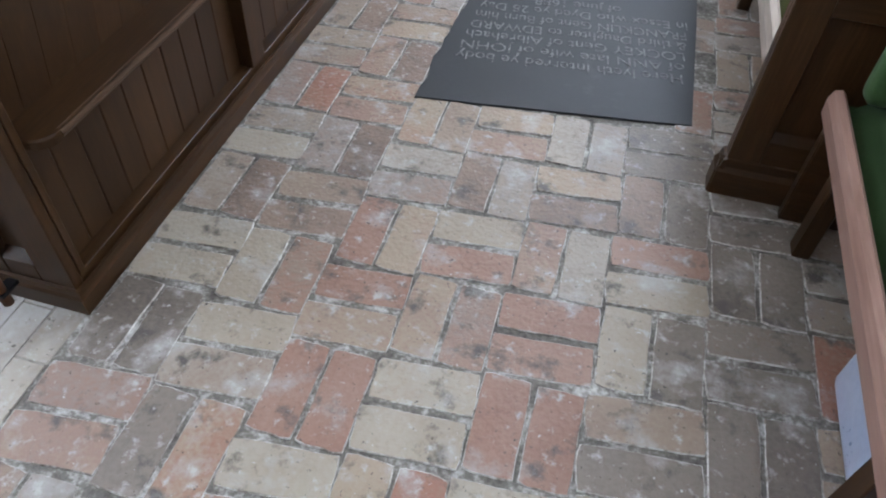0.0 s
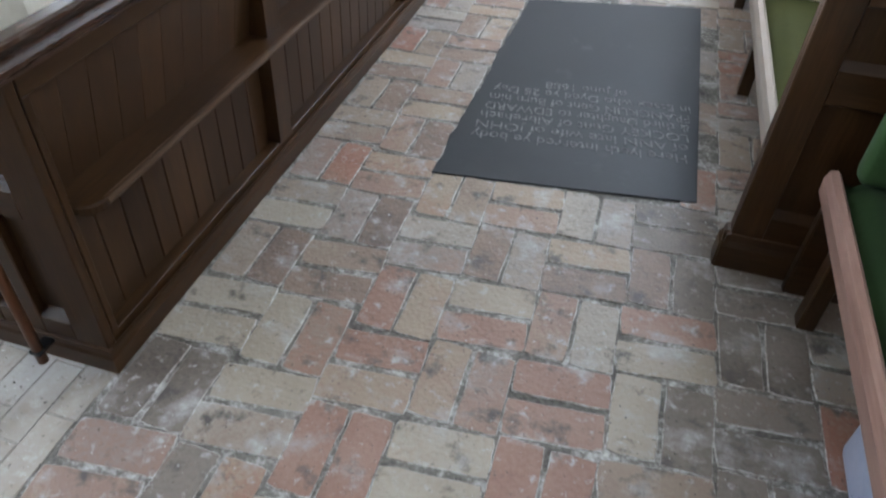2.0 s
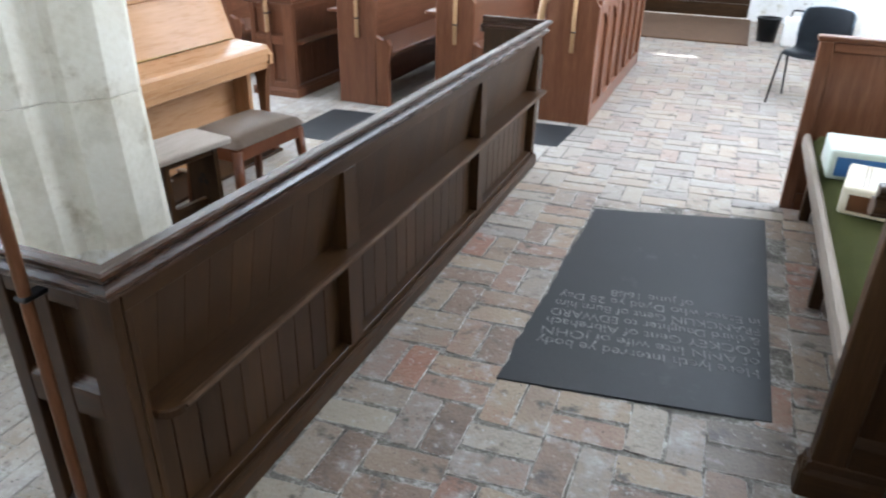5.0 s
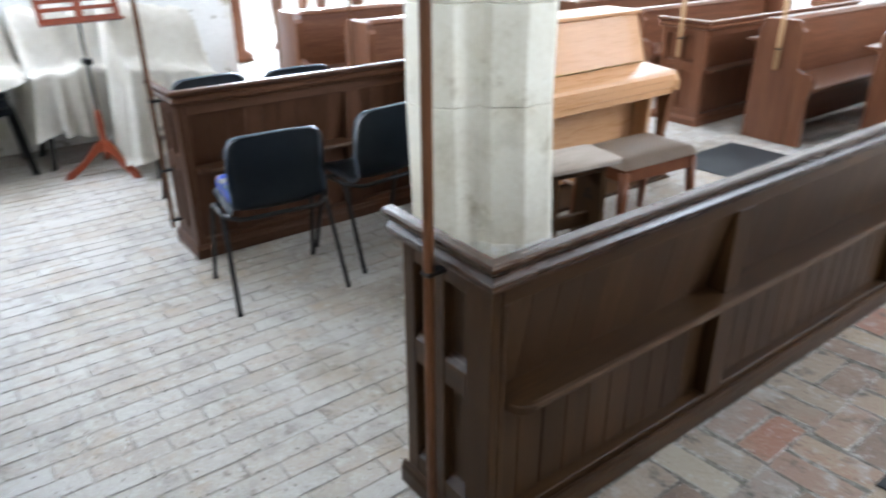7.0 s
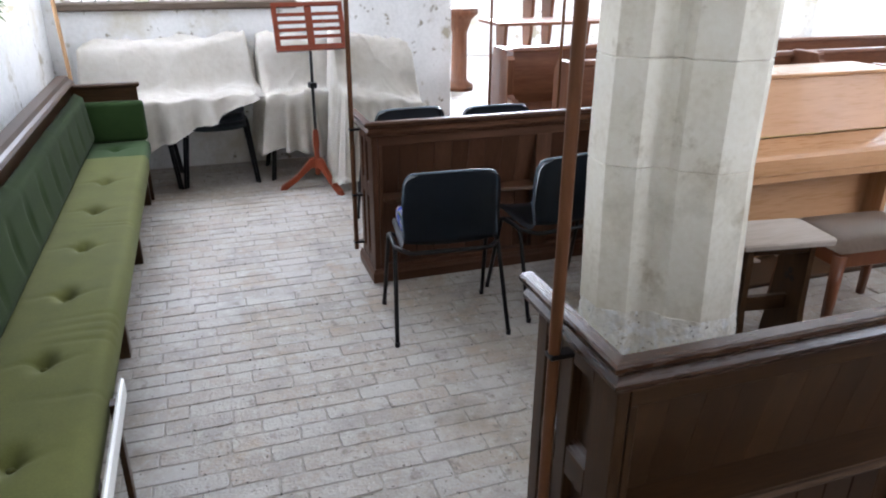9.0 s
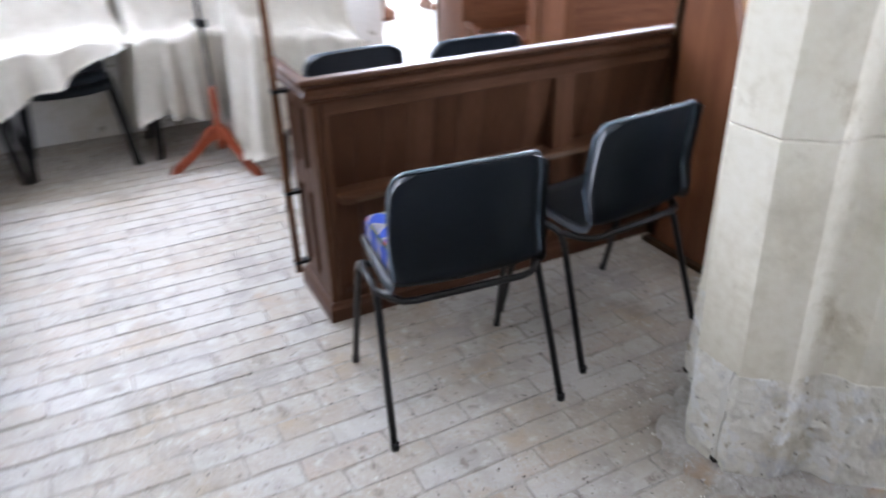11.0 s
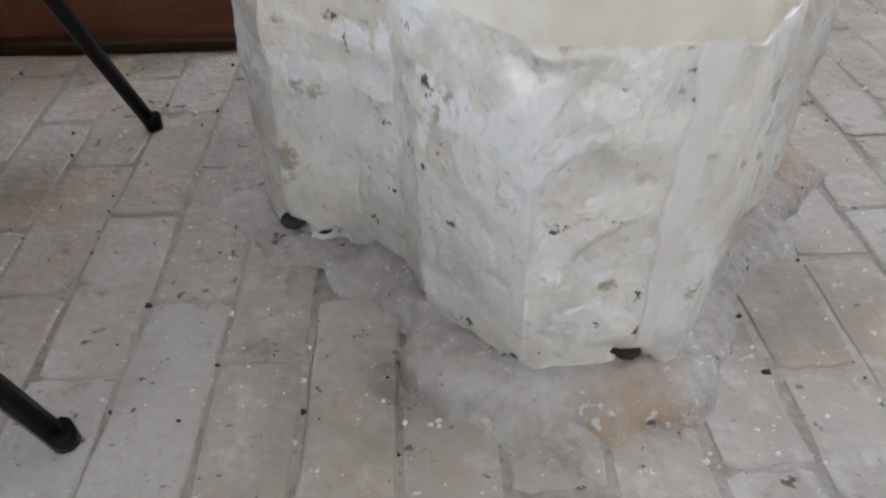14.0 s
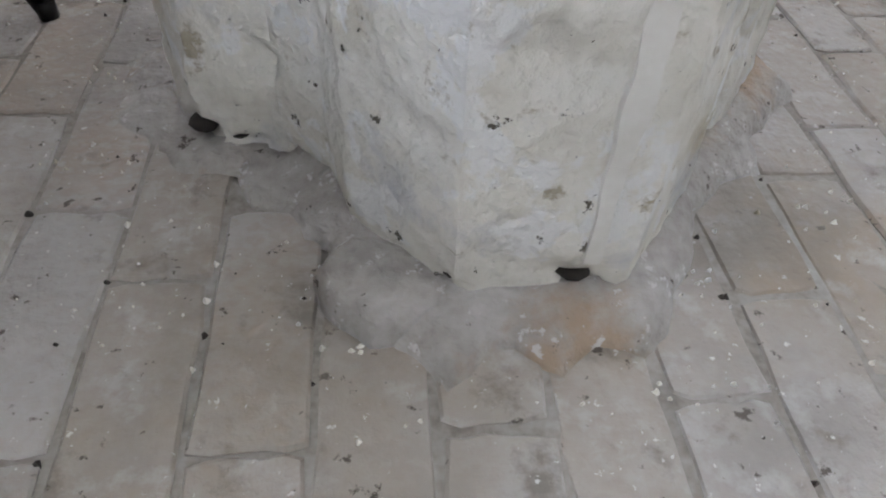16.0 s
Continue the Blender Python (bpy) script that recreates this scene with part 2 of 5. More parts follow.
cream_box = mat("cream_painted_tin", [(0.66, 0.58, 0.42), (0.74, 0.67, 0.52)], 0.4, 6, bump=0.05)
mint_box = mat("pale_green_tin", [(0.50, 0.56, 0.48), (0.58, 0.63, 0.56)], 0.4, 6, bump=0.05)
blue_plain = mat("blue_card", [(0.02, 0.09, 0.25), (0.03, 0.13, 0.32)], 0.5, 10, bump=0.05)
red_plain = mat("red_seal", [(0.5, 0.06, 0.04), (0.6, 0.08, 0.05)], 0.5, 10, bump=0)
terracotta = mat("terracotta", [(0.36, 0.09, 0.04), (0.45, 0.13, 0.06)], 0.6, 10, bump=0.1)
leaf_green = mat("leaf_green", [(0.03, 0.08, 0.015), (0.07, 0.15, 0.03)], 0.5, 20, bump=0.1, spread=0.5, island=True)
yellow = mat("yellow_petal", [(0.6, 0.4, 0.02), (0.75, 0.55, 0.05)], 0.6, 20, bump=0)
milk = mat("translucent_plastic", [(0.26, 0.30, 0.42), (0.38, 0.42, 0.52)], 0.3, 5, bump=0.05)
daylight = glow("bright_overcast_sky", (0.93, 0.97, 1.0), 3.2)


# ---- mesh helpers ----
def part(name, bm, material, parent, label="", smooth=False, m=None):
    me = bpy.data.meshes.new(name)
    bmesh.ops.recalc_face_normals(bm, faces=bm.faces)
    if smooth:
        for f in bm.faces:
            f.smooth = True
    bm.to_mesh(me)
    bm.free()
    me.materials.append(material)
    ob = new(name, me)
    if parent:
        ob.parent = parent
    if m:
        ob.matrix_basis = m
    if label:
        ob["label"] = label
    return ob


def thing(name, label, category, m=None, group="", kind=""):
    ob = new(name)
    ob.empty_display_size = 0.1
    if m:
        ob.matrix_basis = m
    return tagged(ob, label, category, group, kind)


def box(x0, x1, y0, y1, z0, z1, bevel=0.003, seg=1, bm=None):
    out = bm or bmesh.new()
    tmp = bmesh.new()
    bmesh.ops.create_cube(tmp, size=1, matrix=Matrix.Translation(((x0 + x1) / 2, (y0 + y1) / 2, (z0 + z1) / 2)) @ Matrix.Diagonal((abs(x1 - x0), abs(y1 - y0), abs(z1 - z0), 1)))
    if bevel:
        bmesh.ops.bevel(tmp, geom=tmp.edges[:], offset=bevel, segments=seg, affect="EDGES", profile=0.6)
    join(out, tmp)
    return out


def join(out, tmp, m=None):
    vs = [out.verts.new(m @ v.co if m else v.co) for v in tmp.verts]
    tmp.verts.index_update()
    for f in tmp.faces:
        nf = out.faces.new([vs[v.index] for v in f.verts])
        nf.smooth = f.smooth
    tmp.free()


def prism(profile, a, b, axis=1, bm=None):
    """A closed profile of (u, z) swept from a to b along x (axis 0) or y (axis 1)."""
    bm = bm or bmesh.new()
    def at(u, v, w):
        return (w, u, v) if axis == 0 else (u, w, v)
    r0 = [bm.verts.new(at(u, v, a)) for u, v in profile]
    r1 = [bm.verts.new(at(u, v, b)) for u, v in profile]
    n = len(profile)
    for i in range(n):
        bm.faces.new((r0[i], r0[(i + 1) % n], r1[(i + 1) % n], r1[i]))
    bm.faces.new(r0[::-1]), bm.faces.new(r1)
    return bm


def plate(outline, thick, m=None, bevel=0.0, bm=None):
    """A flat outline of (x, y) given a thickness along z."""
    tmp = bmesh.new()
    lo = [tmp.verts.new((x, y, 0)) for x, y in outline]
    hi = [tmp.verts.new((x, y, thick)) for x, y in outline]
    n = len(outline)
    for i in range(n):
        tmp.faces.new((lo[i], lo[(i + 1) % n], hi[(i + 1) % n], hi[i]))
    tmp.faces.new(lo[::-1])
    top = tmp.faces.new(hi)
    if bevel:
        bmesh.ops.bevel(tmp, geom=list(top.edges), offset=bevel, segments=1, affect="EDGES")
    out = bm or bmesh.new()
    join(out, tmp, m)
    return out


def tube(points, r, bm=None, sides=8, taper=None):
    bm = bm or bmesh.new()
    pts = [Vector(p) for p in points]
    rings = []
    for i, p in enumerate(pts):
        d = (pts[min(i + 1, len(pts) - 1)] - pts[max(i - 1, 0)]).normalized()
        q = d.to_track_quat("Z", "X")
        rr = taper[i] if taper else r
        rings.append([bm.verts.new(p + q @ Vector((math.cos(2 * math.pi * k / sides) * rr, math.sin(2 * math.pi * k / sides) * rr, 0))) for k in range(sides)])
    for a, b in zip(rings, rings[1:]):
        for k in range(sides):
            f = bm.faces.new((a[k], a[(k + 1) % sides], b[(k + 1) % sides], b[k]))
            f.smooth = True
    bm.faces.new(rings[0][::-1]), bm.faces.new(rings[-1])
    return bm


def lathe(profile, sides=16, bm=None, m=None):
    tmp = bmesh.new()
    rings = [[tmp.verts.new((r * math.cos(2 * math.pi * k / sides), r * math.sin(2 * math.pi * k / sides), z)) for k in range(sides)] for r, z in profile]
    for a, b in zip(rings, rings[1:]):
        for k in range(sides):
            tmp.faces.new((a[k], a[(k + 1) % sides], b[(k + 1) % sides], b[k])).smooth = True
    tmp.faces.new(rings[0][::-1]), tmp.faces.new(rings[-1])
    out = bm or bmesh.new()
    join(out, tmp, m)
    return out


def surface(nu, nv, fn, thick=0.0):
    """A grid of fn(u, v), u and v from 0 to 1, with a thickness."""
    bm = bmesh.new()
    g = [[bm.verts.new(fn(i / nu, j / nv)) for j in range(nv + 1)] for i in range(nu + 1)]
    for i in range(nu):
        for j in range(nv):
            bm.faces.new((g[i][j], g[i + 1][j], g[i + 1][j + 1], g[i][j + 1])).smooth = True
    if thick:
        bmesh.ops.solidify(bm, geom=bm.faces[:], thickness=thick)
    return bm


# ---- setting ----
def structure(name, bm, material, label, category):
    return tagged(part(name, bm, material, None), label, category, kind="structure")


EX0, EX1, EY0, EY1, TOP = -10.5, 2.45, -1.75, 10.9, 5.2
b = bmesh.new()
box(0.0, EX1 + 0.4, EY0 - 0.4, EY1 + 0.4, -0.2, -0.0045, 0, bm=b)
floor_1 = structure("floor_1", b, mortar, "worn red and buff brick paving in basket weave", "floor")
b = bmesh.new()
box(EX0 - 0.4, 0.0, EY0 - 0.4, EY1 + 0.4, -0.2, -0.0035, 0, bm=b)
floor_2 = structure("floor_2", b, mortar_grey, "pale worn brick paving in running bond", "floor")


def pierced_wall(name, axis, at, thick, a0, a1, holes, sun_slot=None, label="stained white limewashed plaster wall"):
    """A wall along x (axis 0) or y (axis 1) from a0 to a1, its room face at `at`, with rectangular holes (lo, hi, sill, head)."""
    b = bmesh.new()
    def piece(lo, hi, z0, z1):
        if hi - lo > 1e-4 and z1 - z0 > 1e-4:
            box(*((lo, hi, at, at + thick) if axis == 0 else (at, at + thick, lo, hi)), z0, z1, 0, bm=b)
    edge = a0
    for lo, hi, sill, head in sorted(holes):
        piece(edge, lo, -0.2, TOP)
        piece(lo, hi, -0.2, sill)
        if sun_slot:
            piece(lo, sun_slot[0], head, TOP)
            piece(sun_slot[1], hi, head, TOP)
            piece(sun_slot[0], sun_slot[1], head, sun_slot[2])
            piece(sun_slot[0], sun_slot[1], sun_slot[3], TOP)
        else:
            piece(lo, hi, head, TOP)
        edge = hi
    piece(edge, a1, -0.2, TOP)
    return structure(name, b, plaster, label, "wall")


pierced_wall("wall_west", 0, EY0, -0.5, -5.45, EX1, [(-4.35, -3.45, 1.2, 3.2)])
pierced_wall("wall_aisle_end", 1, -4.95, -0.5, EY0, 1.36, [(-1.62, 0.02, 1.22, 3.1)])
pierced_wall("wall_return", 0, 1.15, -0.5, EX0, -5.45, [])
pierced_wall("wall_north", 1, EX0, -0.4, 0.65, EY1 + 0.4, [(3.0, 5.4, 1.2, 4.3), (6.8, 9.2, 1.2, 4.3)])
# the opening over the door is unseen, added to cast a sun streak
pierced_wall("wall_east", 0, EY1, 0.5, EX0, EX1 + 0.5, [(-0.35, 1.2, 0.0, 2.2)], sun_slot=(-0.34, 0.25, 2.35, 2.8))
pierced_wall("wall_south", 1, EX1, 0.4, EY0 - 0.5, EY1, [(3.8, 5.4, 1.4, 3.7), (7.0, 8.6, 1.4, 3.7)])
# unseen lid over the room, added to keep the sky out
b = bmesh.new()
box(EX0 - 0.4, EX1 + 0.5, EY0 - 0.5, EY1 + 0.5, TOP, TOP + 0.2, 0, bm=b)
structure("ceiling", b, plaster, "unseen white ceiling added to close the room", "ceiling")
for nm, c in (("backdrop_1", (-6.3, -6.2, -4, 0.6, -0.1, 6)), ("backdrop_2", (-12.2, -12.1, 0, 12, -0.1, 7)), ("backdrop_3", (-6, 0, -3.6, -3.5, -0.1, 6)), ("backdrop_4", (4.0, 4.1, 2, 11, -0.1, 7))):
    b = bmesh.new()
    box(*c, 0, bm=b)
    ob = structure(nm, b, daylight, "bright overcast sky beyond a window", "sky")
    ob.visible_shadow = False


def leaded_window(name, axis, at, lo, hi, sill, head, lights, board=None):
    """Stone mullions and leaded lights set into a hole."""
    w = thing(name, "stone window with leaded lights", "window", kind="structure")
    def put(nm, a0, a1, d0, d1, z0, z1, material, bevel=0.004):
        part(nm, box(*((a0, a1, at + d0, at + d1) if axis == 0 else (at + d0, at + d1, a0, a1)), z0, z1, bevel), material, w)
    step = (hi - lo) / lights
    put("window_sill", lo - 0.04, hi + 0.04, -0.02, 0.26, sill - 0.06, sill, board or stone_base, 0.012)
    for i in range(1, lights):
        put("mullion", lo + i * step - 0.05, lo + i * step + 0.05, 0.12, 0.26, sill, head, stone)
    for i in range(lights):
        b = bmesh.new()
        s0, s1 = lo + i * step + 0.05, lo + (i + 1) * step - 0.05
        for k in range(1, 5):
            a = s0 + (s1 - s0) * k / 5
            box(*((a - 0.006, a + 0.006, at + 0.18, at + 0.195) if axis == 0 else (at + 0.18, at + 0.195, a - 0.006, a + 0.006)), sill, head, 0, bm=b)
        z = sill + 0.12
        while z < head:
            box(*((s0, s1, at + 0.18, at + 0.195) if axis == 0 else (at + 0.18, at + 0.195, s0, s1)), z - 0.006, z + 0.006, 0, bm=b)
            z += 0.16
        part("lead_lattice", b, lead, w)
    return w


leaded_window("window_1", 1, -5.15, -1.62, 0.02, 1.28, 3.1, 3, sill_board)
leaded_window("window_2", 1, EX0 - 0.35, 3.0, 5.4, 1.2, 4.3, 3)
leaded_window("window_3", 1, EX0 - 0.35, 6.8, 9.2, 1.2, 4.3, 3)
leaded_window("window_4", 0, EY0 - 0.4, -4.35, -3.45, 1.2, 3.2, 2)
leaded_window("window_5", 1, EX1 + 0.1, 3.8, 5.4, 1.4, 3.7, 2)
leaded_window("window_6", 1, EX1 + 0.1, 7.0, 8.6, 1.4, 3.7, 2)

# plank door in the east wall
door = thing("door_1", "dark weathered horizontally boarded oak door, closed", "door", kind="structure")
for i in range(11):
    part("board", box(-0.34, 1.19, EY1 + 0.12, EY1 + 0.17, 0.02 + 0.198 * i, 0.02 + 0.198 * (i + 1) - 0.006, 0.006), oak_x, door)
part("latch", tube([(1.05, EY1 + 0.1, 1.0), (1.05, EY1 + 0.07, 1.0), (1.05, EY1 + 0.07, 1.12), (1.05, EY1 + 0.1, 1.12)], 0.01), black_metal, door)


# ---- pillar of four clustered shafts ----
PX, PY = -1.23, 1.11


LEAN_TOP = 0.85  # the shafts lean a little up to here
# plan of the shafts above the base, and of the foot, both from the south shaft round by the east
SHAFT = [(-0.075, -0.458), (0.055, -0.458), (0.125, -0.37), (0.130, -0.31), (0.136, -0.28), (0.158, -0.256), (0.202, -0.247), (0.2435, -0.1935), (0.285, -0.14), (0.285, -0.005), (0.235, 0.06), (0.17, 0.07), (0.135, 0.09), (0.12, 0.125),
         (0.115, 0.16), (0.05, 0.215), (-0.08, 0.215), (-0.145, 0.15), (-0.15, 0.09), (-0.165, 0.04), (-0.20, 0.01), (-0.26, 0.0), (-0.302, -0.06), (-0.302, -0.19), (-0.265, -0.243), (-0.205, -0.256), (-0.168, -0.285), (-0.151, -0.355)]
FOOT = [(-0.055, -0.434), (0.082, -0.437), (0.152, -0.345), (0.158, -0.285), (0.164, -0.256), (0.188, -0.234), (0.233, -0.224), (0.274, -0.171), (0.315, -0.118), (0.315, 0.015), (0.275, 0.09), (0.195, 0.10), (0.155, 0.12), (0.14, 0.15),
        (0.13, 0.185), (0.06, 0.235), (-0.09, 0.235), (-0.165, 0.165), (-0.17, 0.105), (-0.185, 0.06), (-0.22, 0.03), (-0.275, 0.02), (-0.325, -0.045), (-0.320, -0.150), (-0.282, -0.217), (-0.200, -0.238), (-0.155, -0.285), (-0.136, -0.342)]


def quatrefoil(grow=0.0, foot=0.0):
    """The pillar's outline, blended from shaft to foot and moved outwards by grow."""
    ring = [(a[0] + (b[0] - a[0]) * foot, a[1] + (b[1] - a[1]) * foot) for a, b in zip(SHAFT, FOOT)]
    n, out = len(ring), []
    for k in range(n):
        (x0, y0), (x1, y1), (x2, y2) = ring[k - 1], ring[k], ring[(k + 1) % n]
        d = math.hypot(x2 - x0, y2 - y0)
        out.append((x1 + grow * (y2 - y0) / d, y1 - grow * (x2 - x0) / d))
    return out


footing = mat("dusty_footing", [(0.28, 0.255, 0.225), (0.39, 0.365, 0.33), (0.48, 0.455, 0.425)], 0.95, 12, bump=1.0, fine=70,
              stain=[((0.38, 0.29, 0.21), 7, 0.54, 0.66), ((0.54, 0.52, 0.50), 45, 0.60, 0.64), ((0.10, 0.085, 0.07), 40, 0.63, 0.66)], dist=0.02)
white_paint_stone = mat("pale_limewash_run", [(0.66, 0.63, 0.57), (0.76, 0.74, 0.69)], 0.85, 20, bump=0.6, fine=90)
# near-black: painted shade in the foot's cavities, and dirt flecks on the floor
shade_and_dirt = mat("hollow_shade_and_dirt", [(0.02, 0.016, 0.012), (0.06, 0.05, 0.04)], 0.95, 40, bump=1.0, fine=120)


def pillar():
    p = thing("pillar", "limewashed stone pillar of clustered angular shafts with a worn base", "pillar", pose(PX, PY, 0), kind="structure")
    rnd = random.Random(5)
    levels = [0.33, 0.92, 1.31, 1.72, 2.14, 2.58, 3.0, 3.45, 3.9, 4.4, TOP]
    for z0, z1 in zip(levels, levels[1:]):
        b = bmesh.new()
        sec = []
        d = rnd.uniform(-0.002, 0.002)
        for z, g in ((z0 + 0.0005, -0.004), (z0 + 0.004, d), (z1 - 0.004, d), (z1 - 0.0005, -0.004)):
            sec.append([b.verts.new((x, y, z)) for x, y in quatrefoil(g, max(0.0, 1 - z / LEAN_TOP))])
        for a, c in zip(sec, sec[1:]):
            for i in range(len(a)):
                b.faces.new((a[i], a[(i + 1) % len(a)], c[(i + 1) % len(a)], c[i]))
        b.faces.new(sec[0][::-1]), b.faces.new(sec[-1])
        part("stone_course", b, stone, p)
    # worn base, chipped and uneven
    b = bmesh.new()
    sec = []
    zs = [-0.02 + 0.355 * k / 50 for k in range(51)]
    for z in zs:
        f = min(1.0, max(0.0, (0.335 - z) / 0.05))
        ring = quatrefoil(0.0025 * f, max(0.0, 1 - z / LEAN_TOP))
        base = quatrefoil(0.0)
        dense = []
        for i, (x, y) in enumerate(ring):
            x2, y2 = ring[(i + 1) % len(ring)]
            n = max(1, int(math.hypot(base[(i + 1) % len(ring)][0] - base[i][0], base[(i + 1) % len(ring)][1] - base[i][1]) / 0.007))
            dense += [(x + (x2 - x) * k / n, y + (y2 - y) * k / n, k == 0) for k in range(n)]
        row, arris = [], []
        for x, y, corner in dense:
            v = Vector((x, y, z))
            arris.append(corner)
            w = noise.noise(v * 5) * 0.0025 + noise.noise(v * 60) * 0.0009
            w += 0.003 * min(1, max(0, 30 * (noise.noise(v * 17 + Vector((9, 2, 5))) - 0.08)))
            w += 0.002 * min(1, max(0, 30 * (noise.noise(v * 34 + Vector((2, 8, 1))) - 0.12)))
            w -= 0.005 * min(1, max(0, 20 * (noise.noise(v * 21 + Vector((3, 1, 7))) - 0.42)))
            for hx, hy, hz, hr in ((0.040, -0.44, 0.036, 0.017), (0.058, -0.44, 0.030, 0.012), (-0.058, -0.432, 0.030, 0.013), (-0.29, -0.215, 0.02, 0.028), (-0.24, -0.23, 0.015, 0.02)):
                d = math.sqrt((x - hx) ** 2 + (y - hy) ** 2 + ((z - hz) * 1.5) ** 2) / hr + 0.5 * noise.noise(v * 70)
                w -= 0.022 * min(1, max(0, 1.6 * (1 - d)))
            r = math.hypot(x, y)
            row.append(b.verts.new((x * (1 + w / r), y * (1 + w / r), z)))
        sec.append(row)
    for a, c in zip(sec, sec[1:]):
        for i in range(len(a)):
            f = b.faces.new((a[i], a[(i + 1) % len(a)], c[(i + 1) % len(a)], c[i]))
            f.smooth = True
            if arris[i]:
                b.edges.get((a[i], c[i])).smooth = False
    b.faces.new(sec[-1])
    part("worn_base", b, stone_base, p, "chipped damp-stained stone base")
    # mortar skirt round the foot
    ring = quatrefoil(0.004, 1.0)
    b = bmesh.new()
    sec = []
    for off, z in ((-0.012, 0.030), (0.014, 0.026), (0.030, 0.020), (0.042, 0.010), (0.052, -0.006)):
        row = []
        for i, (x, y) in enumerate(ring):
            x2, y2 = ring[(i + 1) % len(ring)]
            n = max(1, int(math.hypot(x2 - x, y2 - y) / 0.015))
            for k in range(n):
                u, v = x + (x2 - x) * k / n, y + (y2 - y) * k / n
                r = math.hypot(u, v)
                w = (off * (1 + 0.7 * noise.noise(Vector((u * 7, v * 7, 4))) + 0.5 * noise.noise(Vector((u * 25, v * 25, 1))))) / r
                row.append(b.verts.new((u * (1 + w), v * (1 + w), z * (0.35 if u < -0.2 else 1) + 0.006 * noise.noise(Vector((u * 16, v * 16, off * 30))) + 0.004 * noise.noise(Vector((u * 60, v * 60, off * 90))))))
        sec.append(row)
    for a, c in zip(sec, sec[1:]):
        for i in range(len(a)):
            b.faces.new((a[i], a[(i + 1) % len(a)], c[(i + 1) % len(a)], c[i])).smooth = True
    part("mortar_skirt", b, footing, p, "rough dusty mortar round the foot")
    # a loose footing stone and the hollows eaten into the foot
    b = bmesh.new()
    corners = [(-0.172, -0.412), (-0.150, -0.450), (-0.124, -0.472), (-0.078, -0.463), (-0.050, -0.432), (-0.085, -0.385), (-0.140, -0.372)]
    cx, cy = -0.112, -0.425
    sec = []
    for s, z in ((1.03, -0.004), (1.0, 0.014), (0.95, 0.024), (0.84, 0.029), (0.5, 0.031), (0.03, 0.032)):
        row = []
        for i, (x, y) in enumerate(corners):
            x2, y2 = corners[(i + 1) % len(corners)]
            for k in range(5):
                u, v = x + (x2 - x) * k / 5, y + (y2 - y) * k / 5
                w = s * (1 + 0.10 * noise.noise(Vector((u * 40, v * 40, 3))))
                row.append(b.verts.new((cx + (u - cx) * w, cy + (v - cy) * w, z + 0.004 * noise.noise(Vector((u * 30, v * 30, s * 3))))))
        sec.append(row)
    for a, c in zip(sec, sec[1:]):
        for k in range(len(a)):
            b.faces.new((a[k], a[(k + 1) % len(a)], c[(k + 1) % len(a)], c[k])).smooth = True
    part("footing_stone", b, footing, p, "worn grey footing stone")
    # a pale run of limewash down the south face
    b = bmesh.new()
    rows = []
    for k in range(60):
        z = 0.06 + 0.28 * k / 59
        m, hw = 0.046 + 0.006 * noise.noise(Vector((0, 2, z * 9))), 0.007 + 0.006 * noise.noise(Vector((5, 1, z * 22))) + 0.005 * k / 59
        face = -0.458 + 0.0225 * (1 - z / LEAN_TOP) - 0.0025 * min(1.0, (0.335 - z) / 0.05)
        rows.append([b.verts.new((m + hw * q, face - d, z)) for q, d in ((-1, -0.002), (-0.85, 0.0065), (0.8, 0.0065), (1, -0.002))])
    for a, c in zip(rows, rows[1:]):
        for k in range(3):
            b.faces.new((a[k], a[k + 1], c[k + 1], c[k]))
    part("limewash_run", b, white_paint_stone, p, "pale run of limewash")
    # dark plugs set in the cavities of the foot, painting their shade
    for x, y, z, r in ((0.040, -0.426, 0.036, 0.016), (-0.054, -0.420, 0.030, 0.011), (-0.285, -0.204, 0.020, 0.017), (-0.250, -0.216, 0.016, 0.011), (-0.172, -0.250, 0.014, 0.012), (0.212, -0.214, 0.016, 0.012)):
        part("shade_plug", lathe([(0.002, -0.5 * r), (0.7 * r, -0.35 * r), (r, 0), (0.7 * r, 0.35 * r), (0.002, 0.5 * r)], 9, m=pose(x, y, z)), shade_and_dirt, p, "dark plug painting the shade of a crumbled cavity", True)
    return p


pillar()


# ---- panelled pew fronts ----
CAP = [(-0.034, 0.832), (0.003, 0.832), (0.010, 0.834), (0.012, 0.842), (0.022, 0.848), (0.030, 0.858), (0.031, 0.868), (0.024, 0.876), (0.018, 0.882), (0.020, 0.890), (0.030, 0.898), (0.040, 0.902), (0.045, 0.910), (0.044, 0.918), (0.038, 0.923), (0.009, 0.9245), (0.003, 0.918), (0.003, 0.880), (-0.030, 0.875), (-0.034, 0.87)]
SKIRT = [(0.0, 0.0), (0.016, 0.0), (0.016, 0.052), (0.011, 0.062), (0.008, 0.076), (0.0, 0.078)]


